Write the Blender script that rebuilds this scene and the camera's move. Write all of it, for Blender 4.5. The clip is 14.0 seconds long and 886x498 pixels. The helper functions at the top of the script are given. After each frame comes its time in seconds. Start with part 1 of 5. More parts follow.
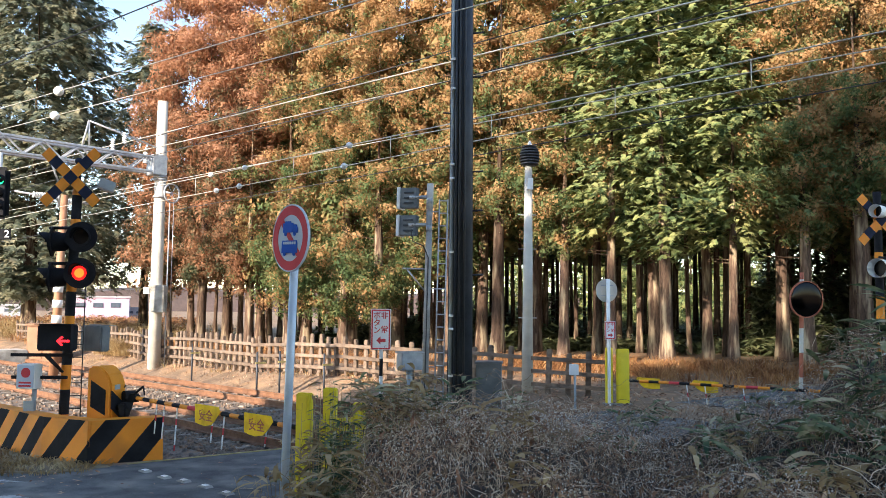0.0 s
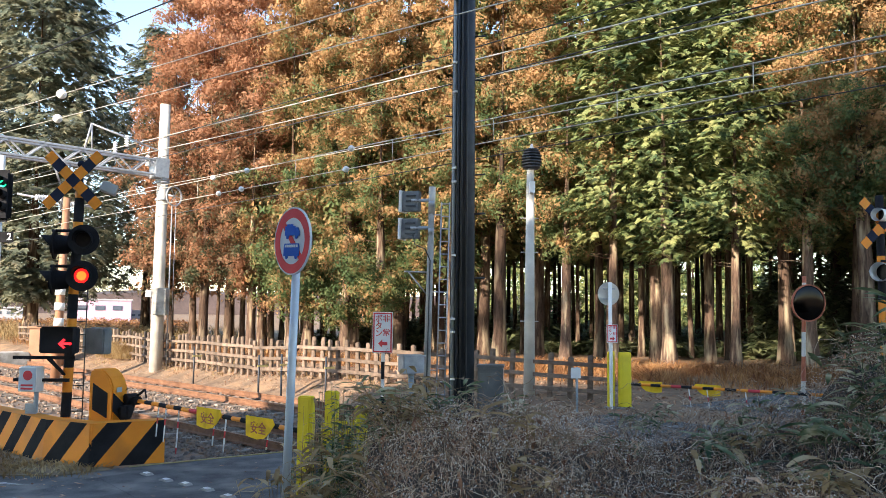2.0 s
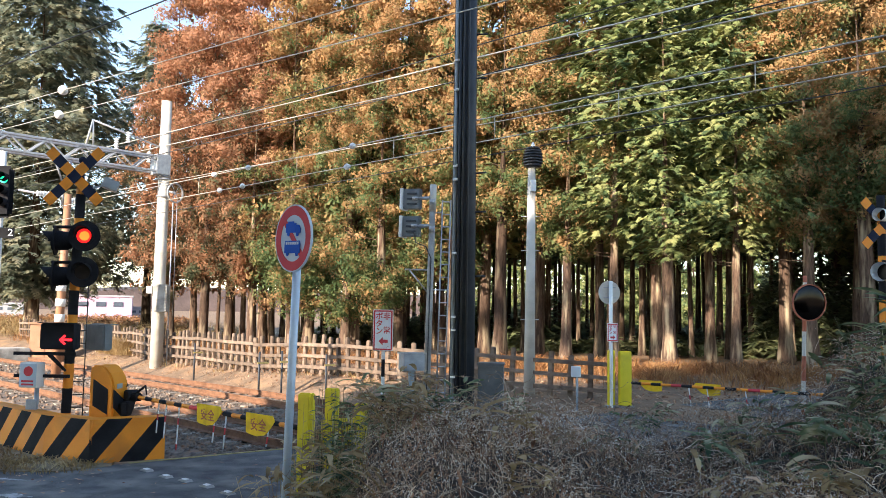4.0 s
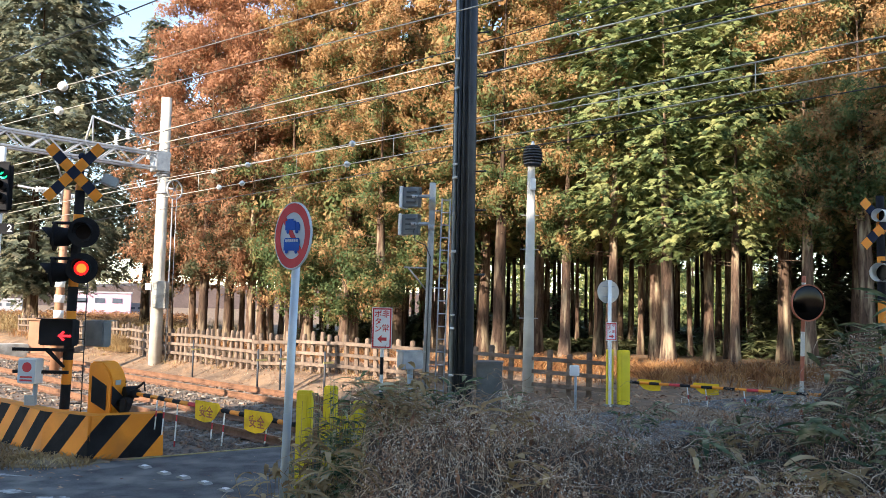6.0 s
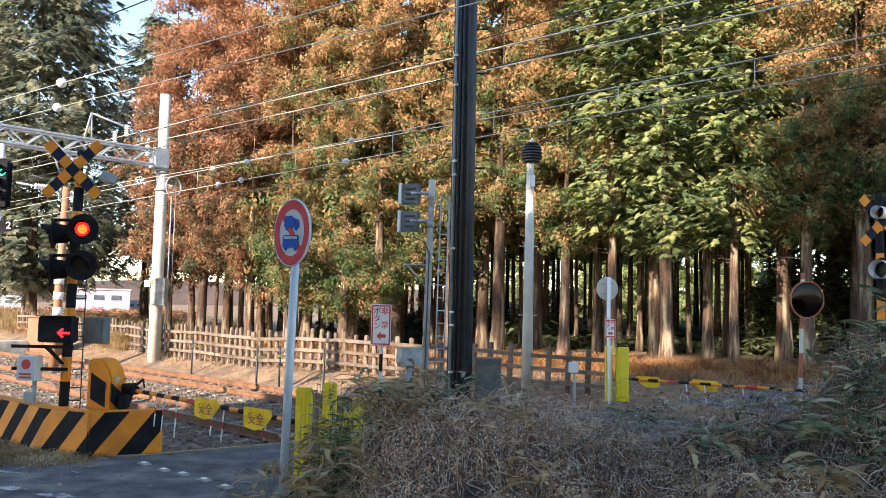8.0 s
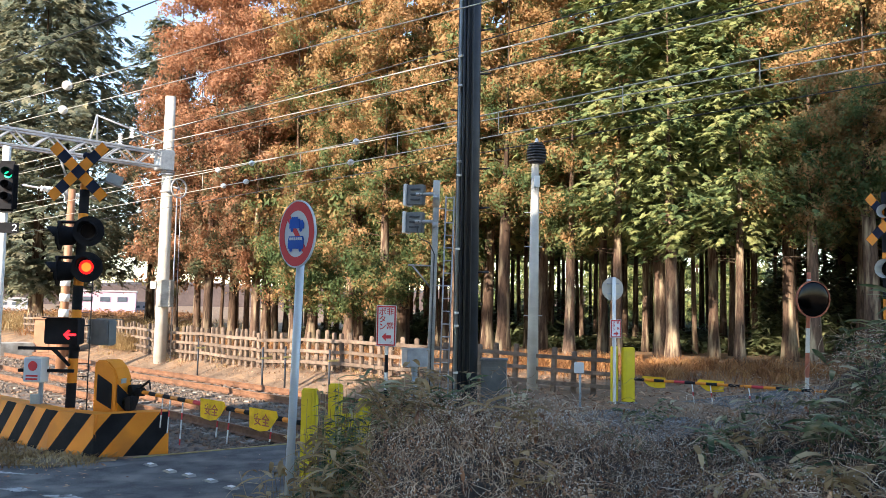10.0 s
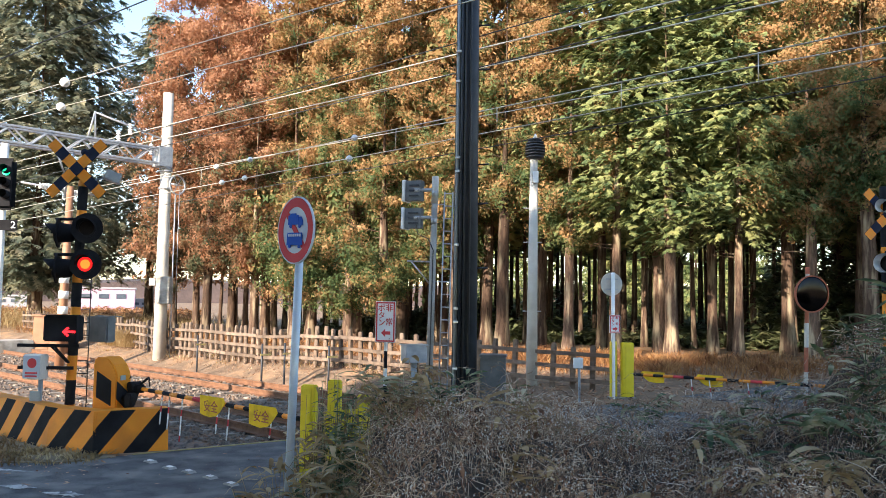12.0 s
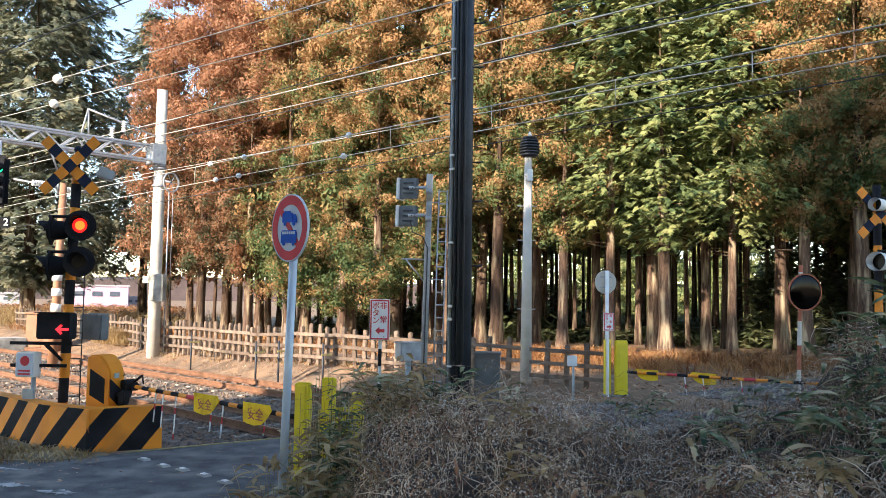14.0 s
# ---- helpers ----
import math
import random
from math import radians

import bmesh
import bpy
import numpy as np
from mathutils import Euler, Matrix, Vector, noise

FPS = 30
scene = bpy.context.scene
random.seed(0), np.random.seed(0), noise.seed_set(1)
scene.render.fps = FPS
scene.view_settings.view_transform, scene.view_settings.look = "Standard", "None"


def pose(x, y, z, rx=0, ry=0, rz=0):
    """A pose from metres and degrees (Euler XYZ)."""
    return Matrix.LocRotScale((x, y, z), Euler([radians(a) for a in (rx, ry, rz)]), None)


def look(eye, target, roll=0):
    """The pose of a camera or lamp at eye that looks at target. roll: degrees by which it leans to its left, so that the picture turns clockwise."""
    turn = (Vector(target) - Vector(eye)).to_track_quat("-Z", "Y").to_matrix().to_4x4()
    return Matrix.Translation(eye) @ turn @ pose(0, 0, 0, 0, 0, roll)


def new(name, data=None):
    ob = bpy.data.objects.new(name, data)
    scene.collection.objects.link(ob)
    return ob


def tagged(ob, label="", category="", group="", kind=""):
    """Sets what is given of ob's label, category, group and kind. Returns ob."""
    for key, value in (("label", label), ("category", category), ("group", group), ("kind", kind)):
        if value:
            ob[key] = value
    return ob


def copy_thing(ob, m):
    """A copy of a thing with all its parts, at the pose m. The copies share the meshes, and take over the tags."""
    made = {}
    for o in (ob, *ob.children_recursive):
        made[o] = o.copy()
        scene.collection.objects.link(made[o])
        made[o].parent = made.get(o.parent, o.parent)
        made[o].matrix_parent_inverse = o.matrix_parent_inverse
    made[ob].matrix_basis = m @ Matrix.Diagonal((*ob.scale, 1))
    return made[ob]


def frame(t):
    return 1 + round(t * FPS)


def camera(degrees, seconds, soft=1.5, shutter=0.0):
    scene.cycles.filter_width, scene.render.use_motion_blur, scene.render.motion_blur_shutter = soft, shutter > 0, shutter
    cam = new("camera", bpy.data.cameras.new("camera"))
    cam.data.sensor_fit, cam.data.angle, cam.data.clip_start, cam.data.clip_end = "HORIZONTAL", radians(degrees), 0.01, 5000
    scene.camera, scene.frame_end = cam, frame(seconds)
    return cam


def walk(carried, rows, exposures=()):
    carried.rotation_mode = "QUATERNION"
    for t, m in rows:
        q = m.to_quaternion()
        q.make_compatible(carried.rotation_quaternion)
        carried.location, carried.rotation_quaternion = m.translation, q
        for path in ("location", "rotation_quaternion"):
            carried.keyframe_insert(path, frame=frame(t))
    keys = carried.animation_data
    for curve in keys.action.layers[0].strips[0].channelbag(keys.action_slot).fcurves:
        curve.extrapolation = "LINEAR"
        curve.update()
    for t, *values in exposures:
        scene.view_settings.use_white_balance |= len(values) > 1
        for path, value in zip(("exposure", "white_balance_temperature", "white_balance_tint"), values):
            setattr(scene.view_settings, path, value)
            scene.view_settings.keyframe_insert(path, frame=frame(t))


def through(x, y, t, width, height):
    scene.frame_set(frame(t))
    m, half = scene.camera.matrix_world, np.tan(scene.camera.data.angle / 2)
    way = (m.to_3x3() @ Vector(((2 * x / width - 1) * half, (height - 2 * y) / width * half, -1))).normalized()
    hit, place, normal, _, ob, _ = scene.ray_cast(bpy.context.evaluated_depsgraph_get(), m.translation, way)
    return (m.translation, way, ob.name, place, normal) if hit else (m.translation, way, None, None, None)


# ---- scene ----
# ---------------------------------------------------------------- camera
EXPOSURE = 1.66
EYE = (0.0, 0.0, 2.2)
cam = camera(58.0, 14.0, soft=0.7)
# seconds, turn to the left, tilt up, lean (degrees): a phone held in the hand on one spot
HELD = [
    (0, -0.240, 4.326, 0.504), (0.5, -0.141, 4.390, 0.574), (1, -0.051, 4.690, 0.674), (1.5, -0.015, 4.758, 0.622),
    (2, -0.103, 4.552, 0.576), (2.5, -0.147, 4.525, 0.612), (3, -0.152, 4.537, 0.684), (5.5, 0.019, 4.155, 1.051),
    (6, -0.098, 4.276, 1.164), (6.5, -0.038, 4.494, 1.248), (7, 0.024, 4.576, 1.227), (7.5, 0.016, 4.401, 1.187),
    (8, -0.167, 4.059, 1.151), (10.5, 0.242, 4.107, 0.972), (11, 0.240, 3.992, 0.982), (11.5, 0.173, 3.842, 0.891),
    (12, 0.108, 3.811, 0.795), (12.5, 0.000, 3.900, 0.860), (13, -0.010, 3.928, 0.946), (13.5, -0.103, 3.721, 0.929),
    (14, -0.298, 3.661, 0.835)]
walk(cam, [(t, pose(*EYE, 0, 0, turn) @ pose(0, 0, 0, 90 + tilt) @ pose(0, 0, 0, 0, 0, lean))
           for t, turn, tilt, lean in HELD], exposures=[(0, EXPOSURE, 6560, 11.5), (14, EXPOSURE, 6560, 11.5)])

# ---------------------------------------------------------------- light
SUN_UP, SUN_DIR = 22.0, Vector((-0.60, -0.80, 0)).normalized()
world = bpy.data.worlds.new("sky")
world.use_nodes = True
scene.world = world
wn, wl = world.node_tree.nodes, world.node_tree.links
sky = wn.new("ShaderNodeTexSky")
sky.sky_type, sky.sun_disc = "NISHITA", False
sky.sun_elevation = radians(SUN_UP)
sky.sun_rotation = math.atan2(SUN_DIR.x, SUN_DIR.y)
sky.air_density, sky.dust_density = 1.0, 0.1
wn["Background"].inputs["Strength"].default_value = 0.15
wl.new(sky.outputs["Color"], wn["Background"].inputs["Color"])
lamp = bpy.data.lights.new("sun", "SUN")
lamp.energy, lamp.angle, lamp.color = 4.8, radians(0.6), (1.0, 0.88, 0.72)
sun = new("sun", lamp)
to_sun = SUN_DIR * math.cos(radians(SUN_UP)) + Vector((0, 0, math.sin(radians(SUN_UP))))
sun.matrix_world = look(to_sun * 60, (0, 0, 0))


# ---------------------------------------------------------------- materials
def principled(name):
    m = bpy.data.materials.new(name)
    m.use_nodes = True
    return m, m.node_tree.nodes, m.node_tree.links, m.node_tree.nodes["Principled BSDF"]


def surface(name, a, b, size=0.3, rough=0.7, metal=0.0, bump=0.15, fine=0.02, dirt=None, vary=0.0, gloss=0.5, stretch=1.0):
    """Two colours mixed by a coarse and a fine grain; size and fine are metres. dirt: a third colour in patches."""
    m, n, l, p = principled(name)
    co = n.new("ShaderNodeTexCoord")
    n1, n2 = n.new("ShaderNodeTexNoise"), n.new("ShaderNodeTexNoise")
    n1.inputs["Scale"].default_value, n2.inputs["Scale"].default_value = 1 / size, 1 / fine
    n1.inputs["Detail"].default_value, n2.inputs["Detail"].default_value = 6, 3
    grain = n.new("ShaderNodeVectorMath")      # stretch under 1 draws the grain out along local z
    grain.operation = "MULTIPLY"
    grain.inputs[1].default_value = (1, 1, stretch)
    l.new(co.outputs["Object"], grain.inputs[0])
    for q in (n1, n2):
        l.new(grain.outputs[0], q.inputs["Vector"])
    add = n.new("ShaderNodeMath")
    add.operation = "MULTIPLY_ADD"
    l.new(n2.outputs["Fac"], add.inputs[0])
    add.inputs[1].default_value = 0.5
    l.new(n1.outputs["Fac"], add.inputs[2])
    ramp = n.new("ShaderNodeValToRGB")
    ramp.color_ramp.elements[0].position, ramp.color_ramp.elements[1].position = 0.5, 1.0
    ramp.color_ramp.elements[0].color, ramp.color_ramp.elements[1].color = (*a, 1), (*b, 1)
    l.new(add.outputs[0], ramp.inputs["Fac"])
    out = ramp.outputs["Color"]
    if dirt:
        n3 = n.new("ShaderNodeTexNoise")
        n3.inputs["Scale"].default_value, n3.inputs["Detail"].default_value = 0.6 / size, 8
        l.new(grain.outputs[0], n3.inputs["Vector"])
        r3 = n.new("ShaderNodeValToRGB")
        r3.color_ramp.elements[0].position, r3.color_ramp.elements[1].position = 0.5, 0.68
        l.new(n3.outputs["Fac"], r3.inputs["Fac"])
        mx = n.new("ShaderNodeMixRGB")
        mx.inputs["Color2"].default_value = (*dirt, 1)
        l.new(r3.outputs["Color"], mx.inputs["Fac"])
        l.new(out, mx.inputs["Color1"])
        out = mx.outputs["Color"]
    if vary:
        info, hsv, mp = n.new("ShaderNodeObjectInfo"), n.new("ShaderNodeHueSaturation"), n.new("ShaderNodeMapRange")
        mp.inputs["To Min"].default_value, mp.inputs["To Max"].default_value = 1 - vary, 1 + vary
        l.new(info.outputs["Random"], mp.inputs["Value"])
        l.new(mp.outputs["Result"], hsv.inputs["Value"])
        l.new(out, hsv.inputs["Color"])
        out = hsv.outputs["Color"]
    l.new(out, p.inputs["Base Color"])
    p.inputs["Roughness"].default_value, p.inputs["Metallic"].default_value = rough, metal
    p.inputs["Specular IOR Level"].default_value = gloss
    if bump:
        bp = n.new("ShaderNodeBump")
        bp.inputs["Strength"].default_value, bp.inputs["Distance"].default_value = bump, fine
        l.new(add.outputs[0], bp.inputs["Height"])
        l.new(bp.outputs["Normal"], p.inputs["Normal"])
    return m


def foliage(name, tones, patch=1.6, through=0.35, lift=0.0):
    """Leaves: tones laid in patches of patch metres, each leaf a little off; light passes through them. lift: how fast the later tones gain up the tree."""
    m, n, l, p = principled(name)
    geo, co = n.new("ShaderNodeNewGeometry"), n.new("ShaderNodeTexCoord")
    info = n.new("ShaderNodeObjectInfo")
    shift = n.new("ShaderNodeVectorMath")
    shift.operation = "MULTIPLY_ADD"
    comb = n.new("ShaderNodeCombineXYZ")
    for k in range(3):
        l.new(info.outputs["Random"], comb.inputs[k])
    l.new(comb.outputs[0], shift.inputs[0])
    shift.inputs[1].default_value = (37, 51, 23)
    l.new(co.outputs["Object"], shift.inputs[2])
    nz = n.new("ShaderNodeTexNoise")
    nz.inputs["Scale"].default_value, nz.inputs["Detail"].default_value = 1 / patch, 3
    l.new(shift.outputs[0], nz.inputs["Vector"])
    mix = n.new("ShaderNodeMath")
    mix.operation = "MULTIPLY_ADD"
    l.new(geo.outputs["Random Per Island"], mix.inputs[0])
    mix.inputs[1].default_value = 0.09
    l.new(nz.outputs["Fac"], mix.inputs[2])
    ramp = n.new("ShaderNodeValToRGB")
    el = ramp.color_ramp.elements
    while len(el) < len(tones):
        el.new(0.5)
    for k, c in enumerate(tones):
        el[k].position = 0.40 + 0.30 * k / (len(tones) - 1)
        el[k].color = (*c, 1)
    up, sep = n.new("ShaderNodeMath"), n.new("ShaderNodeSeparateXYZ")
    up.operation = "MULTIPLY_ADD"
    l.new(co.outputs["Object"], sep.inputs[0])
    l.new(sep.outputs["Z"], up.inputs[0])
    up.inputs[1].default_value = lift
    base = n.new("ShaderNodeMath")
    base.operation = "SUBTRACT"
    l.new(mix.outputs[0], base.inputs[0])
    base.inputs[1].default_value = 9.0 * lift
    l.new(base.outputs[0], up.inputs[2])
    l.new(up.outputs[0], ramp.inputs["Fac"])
    l.new(ramp.outputs["Color"], p.inputs["Base Color"])
    p.inputs["Roughness"].default_value, p.inputs["Specular IOR Level"].default_value = 0.7, 0.2
    tr = n.new("ShaderNodeBsdfTranslucent")
    l.new(ramp.outputs["Color"], tr.inputs["Color"])
    ms = n.new("ShaderNodeMixShader")
    ms.inputs[0].default_value = through
    l.new(p.outputs[0], ms.inputs[1])
    l.new(tr.outputs[0], ms.inputs[2])
    l.new(ms.outputs[0], n["Material Output"].inputs["Surface"])
    return m


def glow(name, color, strength):
    m, n, l, p = principled(name)
    p.inputs["Base Color"].default_value = (*color, 1)
    p.inputs["Emission Color"].default_value = (*color, 1)
    p.inputs["Emission Strength"].default_value = strength
    return m


ASPHALT = surface("asphalt", (0.06, 0.06, 0.063), (0.18, 0.177, 0.172), 0.35, 0.9, 0, 0.8, 0.018, (0.23, 0.22, 0.20), gloss=0.2)
DIRT = surface("dirt", (0.13, 0.10, 0.068), (0.32, 0.25, 0.165), 0.5, 0.95, 0, 0.8, 0.03, (0.36, 0.29, 0.19), gloss=0.2)
SOIL = surface("dry_soil", (0.145, 0.097, 0.064), (0.32, 0.22, 0.145), 0.5, 0.95, 0, 1.0, 0.07, (0.34, 0.21, 0.12), gloss=0.2)
STONE = surface("ballast_stone", (0.07, 0.058, 0.05), (0.26, 0.21, 0.17), 0.12, 0.9, 0, 0.3, 0.01, (0.26, 0.155, 0.095), gloss=0.2)
RUST = surface("rail_rust", (0.11, 0.05, 0.026), (0.24, 0.115, 0.06), 0.15, 0.8, 0.1, 0.2, 0.01)
RAILTOP = surface("polished_rail", (0.16, 0.095, 0.062), (0.30, 0.20, 0.145), 0.4, 0.5, 0.5, 0.02, 0.01)
SLEEPER = surface("sleeper", (0.16, 0.13, 0.10), (0.34, 0.29, 0.24), 0.2, 0.9, 0, 0.3, 0.01)
CONCRETE = surface("concrete", (0.44, 0.41, 0.36), (0.62, 0.58, 0.52), 0.4, 0.85, 0, 0.15, 0.01, (0.42, 0.39, 0.34))
OLDCONC = surface("weathered_concrete", (0.26, 0.25, 0.23), (0.45, 0.43, 0.40), 0.3, 0.9, 0, 0.25, 0.01, (0.2, 0.19, 0.17))
WOOD = surface("grey_fence_wood", (0.10, 0.072, 0.055), (0.25, 0.18, 0.135), 0.15, 0.9, 0, 0.5, 0.012, (0.16, 0.125, 0.10), vary=0.28, gloss=0.2)
# bark's pale third colour: lichen patches, also painted in as sun dapple on trunks
BARK = surface("bark", (0.03, 0.019, 0.014), (0.15, 0.095, 0.067), 0.14, 0.95, 0, 0.9, 0.03, (0.32, 0.25, 0.165), vary=0.45, gloss=0.15, stretch=0.16)
BLACKSTEEL = surface("black_pole_paint", (0.020, 0.024, 0.030), (0.055, 0.060, 0.072), 0.3, 0.5, 0.1, 0.05, 0.01, gloss=0.3)
GALV = surface("galvanised_steel", (0.30, 0.31, 0.33), (0.48, 0.49, 0.51), 0.12, 0.5, 0.5, 0.05, 0.006)
GREYPAINT = surface("grey_paint", (0.26, 0.30, 0.32), (0.40, 0.44, 0.46), 0.4, 0.5, 0.0, 0.05, 0.01, (0.30, 0.31, 0.30))
POSTPAINT = surface("pale_blue_post_paint", (0.46, 0.56, 0.68), (0.60, 0.68, 0.78), 0.2, 0.4, 0.1, 0.05, 0.01)
WHITE = surface("white_paint", (0.72, 0.72, 0.70), (0.85, 0.85, 0.83), 0.3, 0.45, 0, 0.03, 0.01)
SHEETWHITE = surface("white_sign_sheet", (0.76, 0.77, 0.80), (0.84, 0.85, 0.87), 0.4, 0.4, 0, 0.02, 0.01)
SIGNRED = surface("faded_red_sheet", (0.52, 0.035, 0.045), (0.62, 0.06, 0.07), 0.2, 0.8, 0, 0.02, 0.01)
SIGNBLUE = surface("blue_sheet", (0.012, 0.085, 0.42), (0.02, 0.11, 0.50), 0.2, 0.8, 0, 0.02, 0.01, gloss=0.2)
SIGNGREY = surface("pale_grey_blue_sheet", (0.46, 0.53, 0.62), (0.54, 0.60, 0.68), 0.2, 0.7, 0, 0.02, 0.01)
ORANGE = surface("orange_yellow_paint", (0.76, 0.23, 0.006), (0.88, 0.31, 0.015), 0.4, 0.6, 0, 0.12, 0.01, (0.58, 0.19, 0.015))
BLACK = surface("black_paint", (0.010, 0.010, 0.012), (0.026, 0.026, 0.03), 0.3, 0.8, 0, 0.1, 0.01, gloss=0.12)
NAVY = surface("faded_black_board", (0.012, 0.016, 0.035), (0.028, 0.034, 0.06), 0.3, 0.8, 0, 0.03, 0.01, gloss=0.12)
YELLOW = surface("yellow_paint", (0.72, 0.56, 0.01), (0.84, 0.68, 0.03), 0.3, 0.5, 0, 0.06, 0.01, (0.62, 0.47, 0.03))
FLAGCLOTH = surface("weathered_yellow_cloth", (0.78, 0.48, 0.02), (0.90, 0.60, 0.04), 0.12, 0.9, 0, 0.3, 0.02, (0.62, 0.38, 0.03), gloss=0.2)
WIRE = surface("bright_wire", (0.50, 0.46, 0.38), (0.70, 0.64, 0.54), 0.5, 0.45, 0.6, 0, 0.01)
DARKWIRE = surface("dark_wire", (0.02, 0.02, 0.022), (0.05, 0.05, 0.05), 0.5, 0.6, 0, 0, 0.01)
BROWNBOX = surface("tan_cabinet_paint", (0.26, 0.125, 0.068), (0.37, 0.19, 0.105), 0.4, 0.6, 0, 0.08, 0.01)
PORCELAIN = surface("white_porcelain", (0.78, 0.78, 0.76), (0.86, 0.86, 0.84), 0.2, 0.2, 0, 0, 0.01)
PINKWALL = surface("pale_pink_render", (0.46, 0.29, 0.37), (0.54, 0.35, 0.44), 2.0, 0.8, 0, 0.02, 0.05)
PALEWALL = surface("pale_far_wall", (0.27, 0.265, 0.28), (0.36, 0.35, 0.365), 2.0, 0.8, 0, 0.02, 0.05)
DARKGLASS = surface("dark_window_glass", (0.05, 0.06, 0.08), (0.10, 0.12, 0.15), 1.0, 0.1, 0, 0, 0.05)
DARKLENS = surface("dark_lens", (0.010, 0.009, 0.010), (0.02, 0.015, 0.016), 0.1, 0.25, 0, 0.05, 0.01, gloss=0.12)
DULLLINE = surface("worn_ochre_line", (0.22, 0.18, 0.08), (0.48, 0.38, 0.14), 0.1, 0.85, 0, 0.2, 0.01)
RIMPAINT = surface("faded_orange_rim", (0.30, 0.08, 0.04), (0.42, 0.13, 0.07), 0.2, 0.7, 0, 0.03, 0.01)
REDGLOW = glow("lit_red_lens", (1.0, 0.012, 0.012), 0.55)
AMBERGLOW = glow("lit_lamp_core", (1.0, 0.20, 0.025), 0.62)
ARROWGLOW = glow("lit_red_arrow", (1.0, 0.02, 0.03), 0.9)
GREENGLOW = glow("lit_green_lens", (0.01, 0.75, 0.36), 0.45)
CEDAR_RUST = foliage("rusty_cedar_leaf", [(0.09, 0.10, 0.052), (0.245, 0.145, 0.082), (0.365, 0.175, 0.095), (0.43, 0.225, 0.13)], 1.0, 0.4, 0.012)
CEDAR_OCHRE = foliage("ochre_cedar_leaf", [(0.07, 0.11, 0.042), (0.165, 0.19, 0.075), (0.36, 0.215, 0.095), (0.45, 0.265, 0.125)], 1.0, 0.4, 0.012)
CEDAR_GREEN = foliage("green_cypress_leaf", [(0.055, 0.092, 0.042), (0.175, 0.225, 0.09), (0.30, 0.32, 0.125), (0.37, 0.36, 0.15)], 1.1, 0.40)
UNDERGROWTH = foliage("dark_undergrowth_leaf", [(0.07, 0.09, 0.045), (0.13, 0.15, 0.07), (0.22, 0.22, 0.11)], 1.0, 0.3)
FIR_BLUE = foliage("grey_green_fir_leaf", [(0.10, 0.125, 0.09), (0.20, 0.215, 0.15), (0.34, 0.315, 0.205)], 1.1, 0.4)
DEADVINE = foliage("dead_vine", [(0.075, 0.044, 0.031), (0.35, 0.245, 0.17), (0.80, 0.66, 0.52)], 0.18, 0.05)
DEADLEAF = foliage("dead_leaf", [(0.13, 0.055, 0.03), (0.36, 0.185, 0.105), (0.60, 0.41, 0.26)], 0.20, 0.15)
SASA = foliage("bamboo_grass_leaf", [(0.04, 0.075, 0.04), (0.10, 0.14, 0.065), (0.24, 0.26, 0.14), (0.54, 0.48, 0.32)], 0.3, 0.3)
FERN = foliage("dead_fern", [(0.15, 0.065, 0.03), (0.34, 0.155, 0.062), (0.55, 0.31, 0.13)], 0.6, 0.3)
MIDGREY = surface("dark_grey_case", (0.09, 0.10, 0.11), (0.19, 0.205, 0.215), 0.2, 0.55, 0.2, 0.05, 0.01)
DRYGRASS = foliage("dry_grass", [(0.22, 0.14, 0.065), (0.38, 0.26, 0.125), (0.54, 0.42, 0.24)], 0.5, 0.3)
SEED = surface("pale_seed_fluff", (0.5, 0.46, 0.40), (0.66, 0.62, 0.55), 0.2, 0.9, 0, 0, 0.01)


# ---------------------------------------------------------------- mesh helpers
def finish(name, bm, material, parent=None, label=""):
    me = bpy.data.meshes.new(name)
    bm.normal_update()
    bm.to_mesh(me)
    bm.free()
    for mt in (material if isinstance(material, (list, tuple)) else [material]):
        me.materials.append(mt)
    ob = new(name, me)
    if parent:
        ob.parent = parent
    if label:
        tagged(ob, label)
    return ob


def part(name, bm, material, parent, label=""):
    return finish(name, bm, material, parent, label)


def thing(name, at, label, category, rz=0.0, group="", tilt=(0, 0)):
    ob = new(name)
    ob.empty_display_size = 0.2
    ob.matrix_world = pose(*at, tilt[0], tilt[1], rz)
    return tagged(ob, label, category, group)


def box(bm, size, at=(0, 0, 0), rot=(0, 0, 0), bevel=0.0, mi=0):
    r = bmesh.ops.create_cube(bm, size=1, matrix=pose(*at, *rot) @ Matrix.Diagonal((*size, 1)))
    fs = {f for v in r["verts"] for f in v.link_faces}
    if bevel:
        es = list({e for v in r["verts"] for e in v.link_edges})
        fs = set(bmesh.ops.bevel(bm, geom=es, offset=bevel, segments=2, affect="EDGES")["faces"]) | {f for f in fs if f.is_valid}
    for f in fs:
        f.material_index = mi
    return bm


def rod(bm, a, b, r0, r1=None, seg=10, mi=0, caps=True, smooth=True):
    a, b = Vector(a), Vector(b)
    d = b - a
    m = Matrix.Translation((a + b) / 2) @ d.to_track_quat("Z", "Y").to_matrix().to_4x4()
    r = bmesh.ops.create_cone(bm, cap_ends=caps, segments=seg, radius1=r0, radius2=r0 if r1 is None else r1,
                              depth=d.length, matrix=m)
    for f in {f for v in r["verts"] for f in v.link_faces}:
        f.material_index = mi
        f.smooth = smooth and len(f.verts) == 4
    return bm


